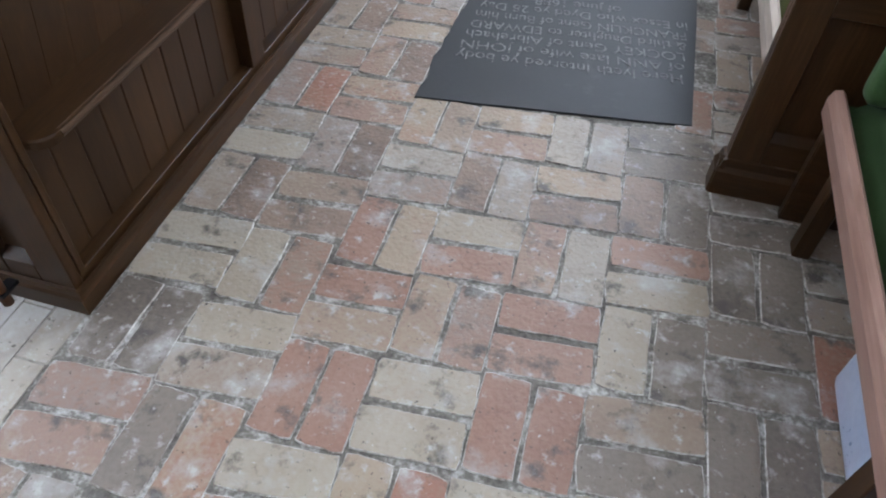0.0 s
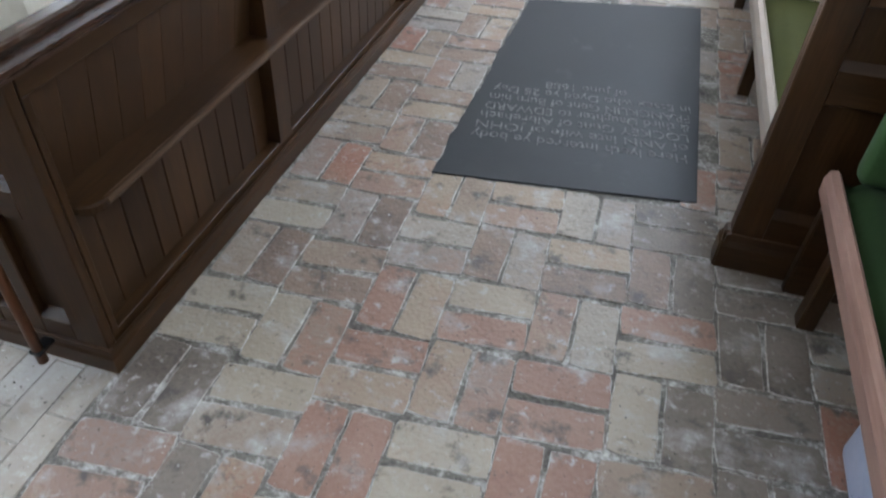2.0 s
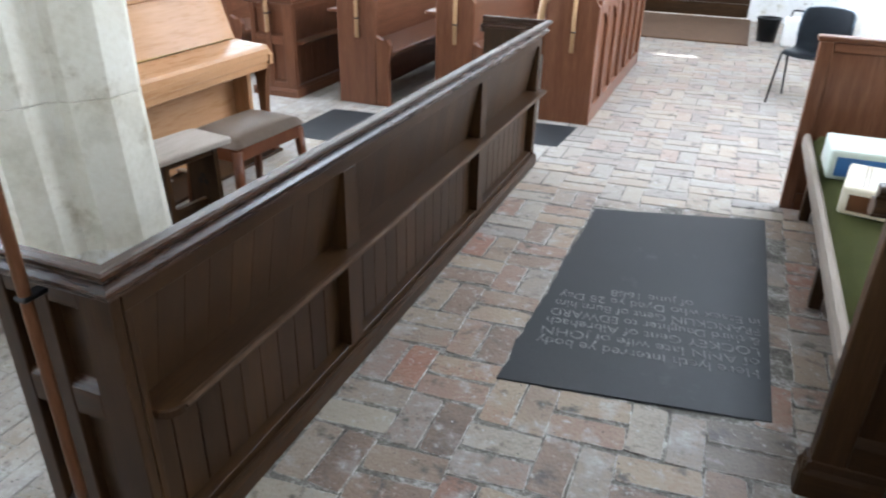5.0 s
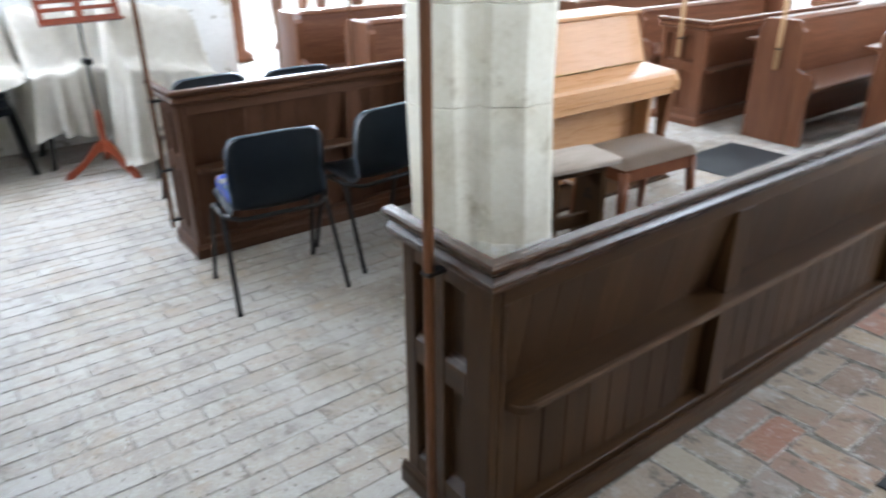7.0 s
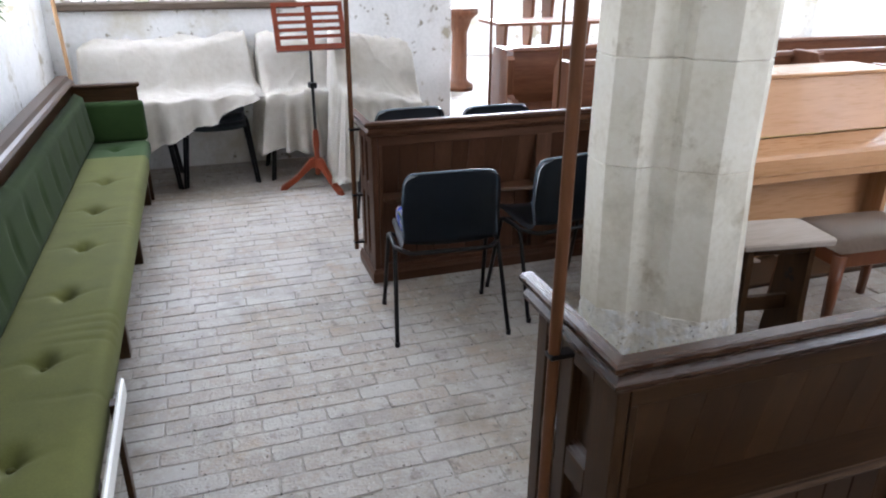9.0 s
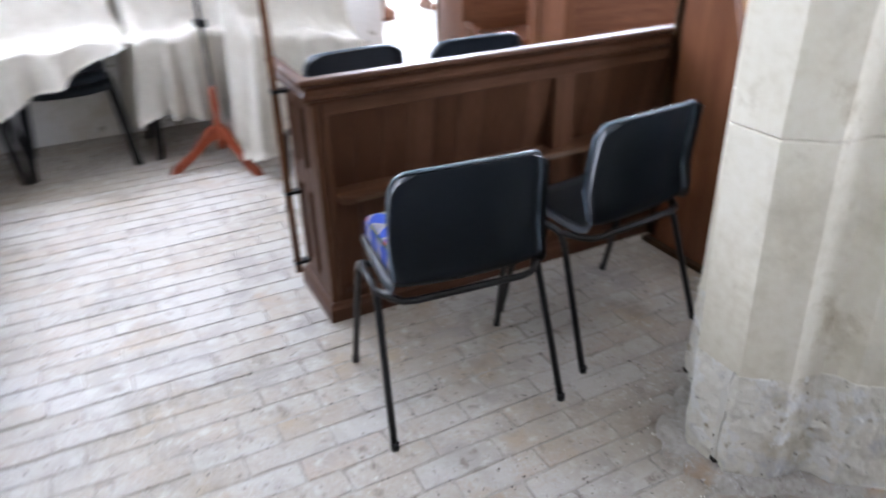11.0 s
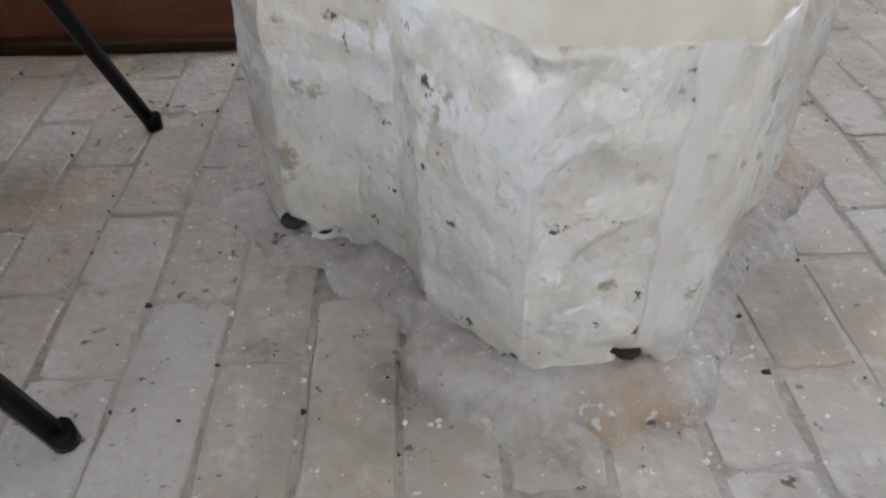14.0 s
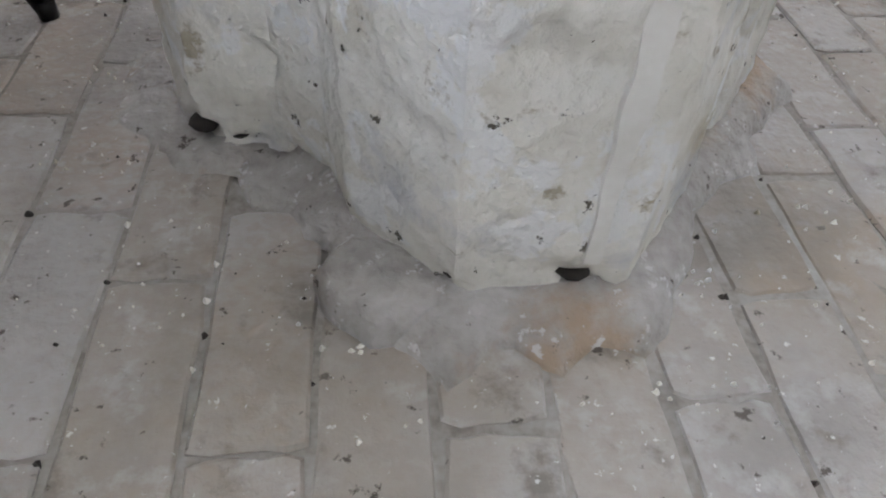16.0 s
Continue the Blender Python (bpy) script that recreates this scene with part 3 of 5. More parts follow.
def mitred(profile, axis, a, b, cut_a=0, cut_b=0, at=0.0, out=1):
    """A moulding swept from a to b, its ends cut at 45 degrees where cut is 1."""
    bm = bmesh.new()
    ends = []
    for w, cut in ((a, -cut_a), (b, cut_b)):
        ends.append([bm.verts.new((w + cut * u, at + out * u, v) if axis == 0 else (at + out * u, w + cut * u, v)) for u, v in profile])
    n = len(profile)
    for i in range(n):
        bm.faces.new((ends[0][i], ends[0][(i + 1) % n], ends[1][(i + 1) % n], ends[1][i]))
    bm.faces.new(ends[0][::-1]), bm.faces.new(ends[1])
    bmesh.ops.recalc_face_normals(bm, faces=bm.faces[:])
    return bm


DARK = (oak_x, oak_y, oak_z, oak_board, cap_x, cap_y)


def pew_front(label, m, length, stiles, depth, far_return=True, near_return=True, woods=None):
    """A boarded pew front along +y, its face at x = 0 towards +x, with panelled returns towards -x."""
    oak_x, oak_y, oak_z, oak_board, cap_x, cap_y = woods or DARK
    p = thing("panelled_pew", label, "pew", m)
    part("cap_rail", mitred(CAP, 1, 0.0 if near_return else -0.04, length + (0.0 if far_return else 0.04), int(near_return), int(far_return)), cap_y, p)
    a0, a1 = (0.032 if near_return else 0.0), (length - 0.032 if far_return else length)
    part("top_rail", box(-0.05, 0.0, a0, a1, 0.785, 0.858, 0.002), oak_y, p)
    part("bottom_rail", box(-0.055, -0.008, a0, a1, 0.0, 0.10, 0.002), oak_y, p)
    part("skirting", mitred(SKIRT, 1, 0.0 if near_return else -0.02, length + (0.0 if far_return else 0.02), int(near_return), int(far_return)), oak_y, p)
    edges = [0.0] + stiles + [length]
    for i, y in enumerate(edges):
        w0, w1 = (a0, 0.052) if i == 0 else ((length - 0.06, a1) if i == len(edges) - 1 else (y - 0.045, y + 0.045))
        part("stile", box(-0.13, -0.001, w0, w1, 0.1, 0.785, 0.002), oak_z, p)
    # boards: the upper ones lean back towards the ledge, the lower ones stand upright
    for i in range(len(edges) - 1):
        a = 0.052 if i == 0 else edges[i] + 0.045
        c = length - 0.06 if i == len(edges) - 2 else edges[i + 1] - 0.045
        n = max(1, round((c - a) / 0.098))
        for k in range(n):
            y0, y1 = a + (c - a) * k / n + 0.001, a + (c - a) * (k + 1) / n - 0.001
            part("board", prism([(-0.088, 0.47), (-0.072, 0.47), (-0.014, 0.79), (-0.03, 0.79)], y0 - 0.0002, y1 + 0.0002), oak_board, p)
            part("board", box(-0.066, -0.048, y0, y1, 0.06, 0.475, 0.003), oak_board, p)
    nose = [(-0.005 + 0.05 * math.sin(k * math.pi / 12), 0.105 - 0.05 * math.cos(k * math.pi / 12)) for k in range(7)]
    part("book_ledge", plate([(-0.125, 0.055)] + nose + [(0.045, length + 0.02), (-0.125, length + 0.02)], 0.024, pose(0, 0, 0.476), 0.004), oak_y, p)
    # pale strip: worn wood, with the edge's highlight put into its colour
    part("ledge_edge", prism([(0.030, 0.4985), (0.037, 0.5012), (0.0465, 0.4970), (0.0498, 0.488), (0.0470, 0.481), (0.043, 0.488)], 0.112, length + 0.018), ledge_wear_and_glint, p, "rubbed front edge with its highlight painted pale")
    for at, out in ((0.0, -1), (length, 1)):
        if (out < 0 and not near_return) or (out > 0 and not far_return):
            continue
        def bx(nm, x0, x1, d0, d1, z0, z1, mt, bev=0.003):
            part(nm, box(x0, x1, at + out * min(d0, d1), at + out * max(d0, d1), z0, z1, bev), mt, p)
        b = mitred(CAP, 0, -depth - 0.03, 0.0, 0, 1, at, out)
        part("cap_rail", b, cap_x, p)
        b = mitred(SKIRT, 0, -depth - 0.02, 0.0, 0, 1, at, out)
        part("skirting", b, oak_x, p)
        bx("return_back", -depth, -0.052, -0.045, -0.028, 0.0, 0.86, oak_z, 0)
        mid = -depth * 0.58
        cols = ((-depth + 0.05, mid - 0.026), (mid + 0.026, -0.098))
        for x0, x1 in ((-depth, -depth + 0.05), (mid - 0.026, mid + 0.026), (-0.098, -0.002)):
            bx("return_stile", x0, x1, -0.03, 0.0, 0.0, 0.858, oak_z)
        for z0, z1 in ((0.0, 0.135), (0.475, 0.555), (0.785, 0.858)):
            for x0, x1 in cols:
                bx("return_rail", x0, x1, -0.03, -0.001, z0, z1, oak_x)
        for x0, x1 in cols:
            for z0, z1 in ((0.135, 0.475), (0.555, 0.785)):
                part("panel_bead", prism([(at + out * -0.03, z0), (at + out * -0.004, z0), (at + out * -0.028, z0 + 0.02)], x0, x1, axis=0), cap_x, p)
    return p


pew_front("dark oak boarded pew front with a moulded cap and book ledge", pose(0, 0, 0), 3.47, [1.03, 2.40], 0.37)
pew_front("shorter brown oak boarded pew front behind two plastic chairs", pose(-2.34, 0.04, 0) @ Matrix.Diagonal((1, 1, 0.945, 1)), 1.5, [0.95], 0.30, far_return=False, woods=(brown_x, brown_y, brown_z, brown_board, brown_x, brown_y))


def wand(label, x, y, z0, z1, r, material, lean=(0, 0), clamps=()):
    w = thing("wand_pole", label, "pole", pose(x, y, 0))
    n = 8
    pts = [(lean[0] * (k / n), lean[1] * (k / n), z0 + (z1 - z0) * k / n) for k in range(n + 1)]
    part("shaft", tube(pts, r, sides=12), material, w)
    for z in clamps:
        f = (z - z0) / (z1 - z0)
        part("bracket", box(lean[0] * f - 0.016, lean[0] * f + 0.016, lean[1] * f - r - 0.002, lean[1] * f + r + 0.03, z - 0.006, z + 0.006, 0.002), black_metal, w)
    return w


wand("brown wooden pole clipped to the end of a pew", -0.155, -0.068, 0.05, 3.2, 0.0135, pole_wood, clamps=(0.09, 0.84))
wand("brown wooden pole clipped to the end of a pew", -2.50, -0.026, 0.14, 3.2, 0.0125, pole_wood, clamps=(0.18, 0.45, 0.80))


# ---- piano and stools ----
def piano():
    p = thing("upright_piano", "honey-coloured upright piano with its lid closed", "piano", pose(-2.285, 1.42, 0))
    L = 1.54
    part("plinth", box(0.0, 0.64, -0.03, L + 0.03, 0.0, 0.022, 0.004), oak_y, p, "dark board under the piano")
    for y0, y1 in ((0.0, 0.035), (L - 0.035, L)):
        side = [(0.02, 0.022), (0.45, 0.022), (0.45, 0.60), (0.64, 0.60), (0.645, 0.66), (0.60, 0.715), (0.36, 0.73), (0.255, 1.03), (0.02, 1.03)]
        part("side_panel", prism(side, y0, y1), red_z if y0 == 0 else honey_z, p, "reddish brown side panel" if y0 == 0 else "")
        yc = (y0 + y1) / 2
        part("leg", prism([(0.53, 0.08), (0.585, 0.08), (0.58, 0.3), (0.6, 0.5), (0.625, 0.6), (0.50, 0.6), (0.525, 0.5), (0.535, 0.3)], yc - 0.024, yc + 0.024), pole_wood, p)
        part("toe_block", prism([(0.45, 0.022), (0.62, 0.022), (0.635, 0.05), (0.62, 0.085), (0.59, 0.095), (0.45, 0.1)], yc - 0.03, yc + 0.03), red_x, p)
    part("back", box(0.0, 0.05, 0.0, L, 0.03, 1.03, 0.003), oak_z, p)
    part("lower_panel", box(0.30, 0.335, 0.036, L - 0.036, 0.10, 0.60, 0.004), honey_y, p)
    part("base_rail", box(0.29, 0.36, 0.036, L - 0.036, 0.03, 0.098, 0.004), honey_y, p)
    part("key_bed", box(0.3, 0.625, 0.036, L - 0.036, 0.575, 0.62, 0.006), honey_y, p)
    part("key_slip", box(0.595, 0.635, 0.036, L - 0.036, 0.62, 0.665, 0.004), honey_y, p)
    lid = part("fallboard", prism([(0.37, 0.735), (0.40, 0.742), (0.60, 0.712), (0.632, 0.70), (0.636, 0.667), (0.62, 0.667), (0.59, 0.69), (0.37, 0.715)], 0.036, L - 0.036), honey_y, p)
    part("hinge", tube([(0.375, 0.04, 0.744), (0.375, L - 0.04, 0.744)], 0.004), brass, lid, "long brass-coloured piano hinge")
    part("upper_panel", prism([(0.355, 0.74), (0.37, 0.74), (0.262, 1.025), (0.235, 1.025)], 0.036, L - 0.036), honey_y, p)
    part("top_lid", box(-0.005, 0.285, -0.012, L + 0.012, 1.03, 1.052, 0.007, 2), honey_y, p)
    for k in (-0.09, 0.09):
        part("pedal", box(0.34, 0.46, L / 2 + k - 0.02, L / 2 + k + 0.02, 0.05, 0.06, 0.004), steel, p)


piano()


def piano_stool():
    s = thing("piano_stool", "mahogany piano stool with a taupe vinyl seat", "stool", pose(-1.27, 2.13, 0, 0, 0, -4))
    w, d, h = 0.27, 0.17, 0.43
    def top(u, v):
        x, y = (u * 2 - 1), (v * 2 - 1)
        k = max(abs(x), abs(y))
        return (x * (d + 0.012), y * (w + 0.012), h + 0.055 * (1 - k ** 6) ** 0.5 + 0.012 * (1 - x * x) * (1 - y * y))
    part("seat_pad", surface(14, 18, top, 0.015), vinyl, s, "shiny padded vinyl", True)
    for a in ((-d, d, -w, -w + 0.02), (-d, d, w - 0.02, w), (-d, -d + 0.02, -w + 0.02, w - 0.02), (d - 0.02, d, -w + 0.02, w - 0.02)):
        part("apron", box(*a, h - 0.075, h + 0.004, 0.004), mahogany, s)
    for x in (-1, 1):
        for y in (-1, 1):
            part("leg", tube([(x * (d + 0.012), y * (w + 0.01), 0), (x * (d - 0.016), y * (w - 0.016), h - 0.02)], 0.02, sides=4, taper=[0.02, 0.03]), mahogany, s)
    return s


piano_stool()


def boarded_stool():
    s = thing("boarded_stool", "small carved oak stool with a worn grey top", "stool", pose(-1.15, 1.47, 0, 0, 0, -8))
    top = [(-0.135, -0.20), (-0.115, -0.22), (0.115, -0.22), (0.135, -0.20), (0.135, 0.20), (0.115, 0.22), (-0.115, 0.22), (-0.135, 0.20)]
    part("top", plate(top, 0.024, pose(0, 0, 0.545), 0.006), grey_board, s, "worn grey board with cut corners")
    for y in (-0.14, 0.14):
        out = [(-0.13, 0), (-0.055, 0), (-0.045, 0.06), (0, 0.09), (0.045, 0.06), (0.055, 0), (0.13, 0), (0.10, 0.25), (0.09, 0.545), (-0.09, 0.545), (-0.10, 0.25)]
        part("end_board", plate(out, 0.024, pose(0, y + 0.012, 0, 90, 0, 0), 0), oak_z, s)
        # black discs paint the shade inside the carved trefoil
        for a in range(3):
            an = math.radians(90 + a * 120)
            part("foil_shade", lathe([(0.016, 0), (0.016, 0.026)], 10, m=pose(0.02 * math.cos(an), y + 0.013, 0.36 + 0.02 * math.sin(an), 90, 0, 0)), black_metal, s)
    part("stretcher", box(-0.012, 0.012, -0.13, 0.13, 0.2, 0.27, 0.003), oak_y, s)
    part("rail", box(-0.088, 0.088, -0.125, 0.125, 0.50, 0.543, 0.003), oak_y, s)


boarded_stool()


# ---- plastic chairs ----
# shell plastic paled to blue-grey: the window's highlight painted on the rim
rim_highlight = mat("rim_plastic_highlight", [(0.08, 0.12, 0.16), (0.13, 0.17, 0.21)], 0.22, 20, bump=0, spec=0.8)
def chair_shell(back=True, rim=False):
    """Moulded shell, its sides and top turned over backwards into a stiff lip."""
    prof = [(0.222, 0.412), (0.218, 0.43), (0.20, 0.444), (0.14, 0.446), (0.05, 0.438), (-0.04, 0.432), (-0.095, 0.434), (-0.13, 0.446), (-0.15, 0.47), (-0.158, 0.51), (-0.163, 0.57), (-0.168, 0.64), (-0.174, 0.70), (-0.178, 0.735), (-0.181, 0.76), (-0.184, 0.778), (-0.187, 0.79), (-0.189, 0.796)]
    half = [0.195, 0.2, 0.203, 0.206, 0.21, 0.213, 0.214, 0.213, 0.212, 0.212, 0.213, 0.212, 0.209, 0.206, 0.201, 0.192, 0.178, 0.152]
    if not back:
        prof, half = prof[:9], half[:9]
    last = len(prof) - 1
    cols = [(-1, 1.0), (-1, 0.45), (-1, 0.0)] + [(k / 6, 0.0) for k in range(-5, 6)] + [(1, 0.0), (1, 0.45), (1, 1.0)]
    rows = list(range(last + 1)) + ([last, last] if back else [])
    def at(s, j, lip, roll):
        y, z = prof[j]
        a, c = prof[max(0, j - 1)], prof[min(last, j + 1)]
        d = math.hypot(c[0] - a[0], c[1] - a[1])
        ny, nz = -(c[1] - a[1]) / d, (c[0] - a[0]) / d
        lean = max(0.0, min(1.0, (z - 0.44) / 0.12)) if j > 5 else 0.0
        wrap = 0.050 * (abs(s) * half[j] / 0.21) ** 2.2 * lean
        dish = 0.018 * abs(s) ** 2.5 * (1 - lean)
        depth = max(lip * (0.018 + 0.012 * lean) * (0.55 if j == last else 1.0), roll)
        side = math.copysign(0.006 * lip, s) if lip else 0.0
        return (s * half[j] + side, y + wrap + ny * depth, z + dish + nz * depth - 0.010 * lean * s * s * (1 if z > 0.74 else 0))
    def fn(u, v):
        s, lip = cols[round(u * (len(cols) - 1))]
        k = round(v * (len(rows) - 1))
        return at(s, rows[k], lip, (0.0, 0.006, 0.011)[max(0, k - last)])
    if rim:
        up = list(range(8, last))
        return tube([at(-1, j, 0, 0) for j in up] + [at(k / 7, last, 0, 0) for k in range(-7, 8)] + [at(1, j, 0, 0) for j in up[::-1]], 0.0055)
    return surface(len(cols) - 1, len(rows) - 1, fn, 0.006)


def plastic_chair(label, m, group=""):
    c = thing("plastic_chair", label, "chair", m, group)
    part("shell", chair_shell(), plastic, c, "moulded charcoal plastic", True)
    part("rim", chair_shell(rim=True), rim_highlight, c, "rolled rim with its window highlight painted pale")
    def bend(pts):
        out = []
        for i, p in enumerate(pts):
            p = Vector(p)
            if 0 < i < len(pts) - 1:
                a, d = Vector(pts[i - 1]), Vector(pts[i + 1])
                s, e = p + (a - p).normalized() * 0.035, p + (d - p).normalized() * 0.035
                out += [s, s * 0.25 + p * 0.5 + e * 0.25, e]
            else:
                out.append(p)
        return out
    for x in (-1, 1):
        leg = part("leg_frame", tube(bend([(x * 0.262, -0.215, 0.0), (x * 0.240, -0.062, 0.425), (x * 0.240, 0.115, 0.425), (x * 0.255, 0.215, 0.0)]), 0.0105), black_metal, c)
        for y in (-0.215, 0.215):
            part("foot", lathe([(0.0120, 0.0), (0.0120, 0.022)], 10, m=pose(x * (0.261 if y < 0 else 0.254), y, 0)), black_metal, leg, "black rubber foot")
    part("seat_tube", tube(bend([(-0.240, -0.06, 0.422), (-0.19, -0.140, 0.416), (0.19, -0.140, 0.416), (0.240, -0.06, 0.422)]), 0.0105), black_metal, c)
    part("cross_tube", tube([(-0.24, 0.10, 0.422), (-0.19, 0.10, 0.41), (0.19, 0.10, 0.41), (0.24, 0.10, 0.422)], 0.0105), black_metal, c)
    return c


chair = plastic_chair("charcoal plastic chair with black steel legs carrying a hassock", pose(-1.846, 0.2535, 0, 0, 0, 84.6), "chairs behind the pew")
chair_2 = copy_thing(chair, pose(-1.925, 0.865, 0, 0, 0, 96.6))
chair_2["label"] = "empty charcoal plastic chair with black steel legs"
for x, y, rz in ((-3.13, 0.42, 177), (-3.06, 0.95, 173)):
    ob = copy_thing(chair, pose(x, y, 0, 0, 0, rz - 85))
    ob["label"] = "charcoal plastic chair standing behind a pew front"


def needlework():
    m = mat("blue_needlework", [(0.01, 0.03, 0.20), (0.015, 0.05, 0.32), (0.02, 0.07, 0.40)], 0.9, 30, bump=0.5, fine=250)
    n, l = m.node_tree.nodes, m.node_tree.links
    b = n["Principled BSDF"]
    base = b.inputs["Base Color"].links[0].from_socket
    tc = n.new("ShaderNodeTexCoord")
    rot = n.new("ShaderNodeMapping")
    rot.inputs["Rotation"].default_value, rot.inputs["Scale"].default_value = (0, 0, radians(45)), (14.5, 14.5, 14.5)
    l.new(tc.outputs["Object"], rot.inputs[0])
    xyz = n.new("ShaderNodeSeparateXYZ")
    l.new(rot.outputs[0], xyz.inputs[0])
    def calc(op, a, c=None):
        q = n.new("ShaderNodeMath")
        q.operation = op
        for k, v in enumerate((a, c)):
            if isinstance(v, (int, float)):
                q.inputs[k].default_value = v
            elif v is not None:
                l.new(v, q.inputs[k])
        return q.outputs[0]
    def blend(fac, under, c):
        mx = n.new("ShaderNodeMix")
        mx.data_type = "RGBA"
        mx.inputs[7].default_value = (*c, 1)
        l.new(fac, mx.inputs[0]), l.new(under, mx.inputs[6])
        return mx.outputs[2]
    cell = [calc("FLOOR", xyz.outputs[k]) for k in (0, 1)]
    frac = [calc("FRACT", xyz.outputs[k]) for k in (0, 1)]
    away = calc("MAXIMUM", *[calc("ABSOLUTE", calc("SUBTRACT", f, 0.5)) for f in frac])
    odd = calc("GREATER_THAN", calc("PINGPONG", calc("ADD", *cell), 1.0), 0.5)
    stitch = calc("GREATER_THAN", calc("FRACT", calc("MULTIPLY", calc("ADD", frac[0], frac[1]), 5.0)), 0.35)
    patch = calc("MULTIPLY", calc("MULTIPLY", odd, calc("LESS_THAN", away, 0.40)), stitch)
    straw = calc("GREATER_THAN", calc("PINGPONG", cell[0], 1.0), 0.5)
    base = blend(patch, base, (0.40, 0.075, 0.045))
    base = blend(calc("MULTIPLY", patch, straw), base, (0.34, 0.28, 0.13))
    base = blend(calc("GREATER_THAN", away, 0.462), base, (0.50, 0.42, 0.20))
    l.new(base, b.inputs["Base Color"])
    return m


b = bmesh.new()
box(-0.185, 0.185, -0.15, 0.15, 0, 0.085, 0.028, 3, bm=b)
h = part("hassock", b, needlework(), None, "", True, pose(-1.90, 0.25, 0.441, 0, 0, 84.6))
part("piping", tube([(0.18 * math.copysign(abs(math.cos(a)) ** 0.35, math.cos(a)), 0.145 * math.copysign(abs(math.sin(a)) ** 0.35, math.sin(a)), 0.072) for a in [6.2832 * k / 40 for k in range(41)]], 0.005), velvet_dark, h, "dark corded piping")
tagged(h, "blue needlework hassock with red and cream lattice pattern", "kneeler")


velvet_mid = mat("moss_green_velvet", [(0.022, 0.040, 0.010), (0.038, 0.064, 0.017), (0.055, 0.086, 0.024)], 0.85, 5, bump=0.25, fine=180, sheen=0.06, contrast=0.6, spec=0.15)


# ---- green bench along the west wall ----
def cushion(x0, x1, y0, y1, z0, z1, buttons, material, name, parent, ripples=()):
    L, W = x1 - x0, y1 - y0
    nu, nv = max(12, int(L / 0.012)), 34
    def fn(u, v):
        x, y = x0 + L * u, y0 + W * v
        e = min(min(u, 1 - u) * L / 0.045, min(v, 1 - v) * W / 0.045, 1.0)
        z = z1 - 0.04 * (1 - math.sqrt(max(0.0, 1 - (1 - e) ** 2)))
        for bx, by in buttons:
            d2 = ((x - bx) / 0.05) ** 2 + ((y - by) / 0.03) ** 2
            z -= 0.034 * math.exp(-d2)
            z -= 0.011 * math.exp(-((x - bx - 0.012 * math.sin((y - by) * 40)) / 0.012) ** 2) * math.exp(-((y - by) / 0.085) ** 2)
        for rx in ripples:
            z -= 0.006 * math.exp(-((x - rx - 0.010 * math.sin(v * 5 + rx * 9)) / 0.009) ** 2) * max(0.0, v * 1.5 - 0.5)
        return (x, y, z + 0.004 * noise.noise(Vector((x * 4, y * 4, 1))))
    b = surface(nu, nv, fn)
    edge = [e for e in b.edges if e.is_boundary]
    ext = bmesh.ops.extrude_edge_only(b, edges=edge)
    for g in ext["geom"]:
        if isinstance(g, bmesh.types.BMVert):
            g.co.z = z0
    ob = part(name, b, material, parent, "", True)
    for bx, by in buttons:
        part("button", lathe([(0.013, 0), (0.011, 0.005), (0.005, 0.008)], 10, m=pose(bx, by, z1 - 0.037)), material, ob)
    return ob


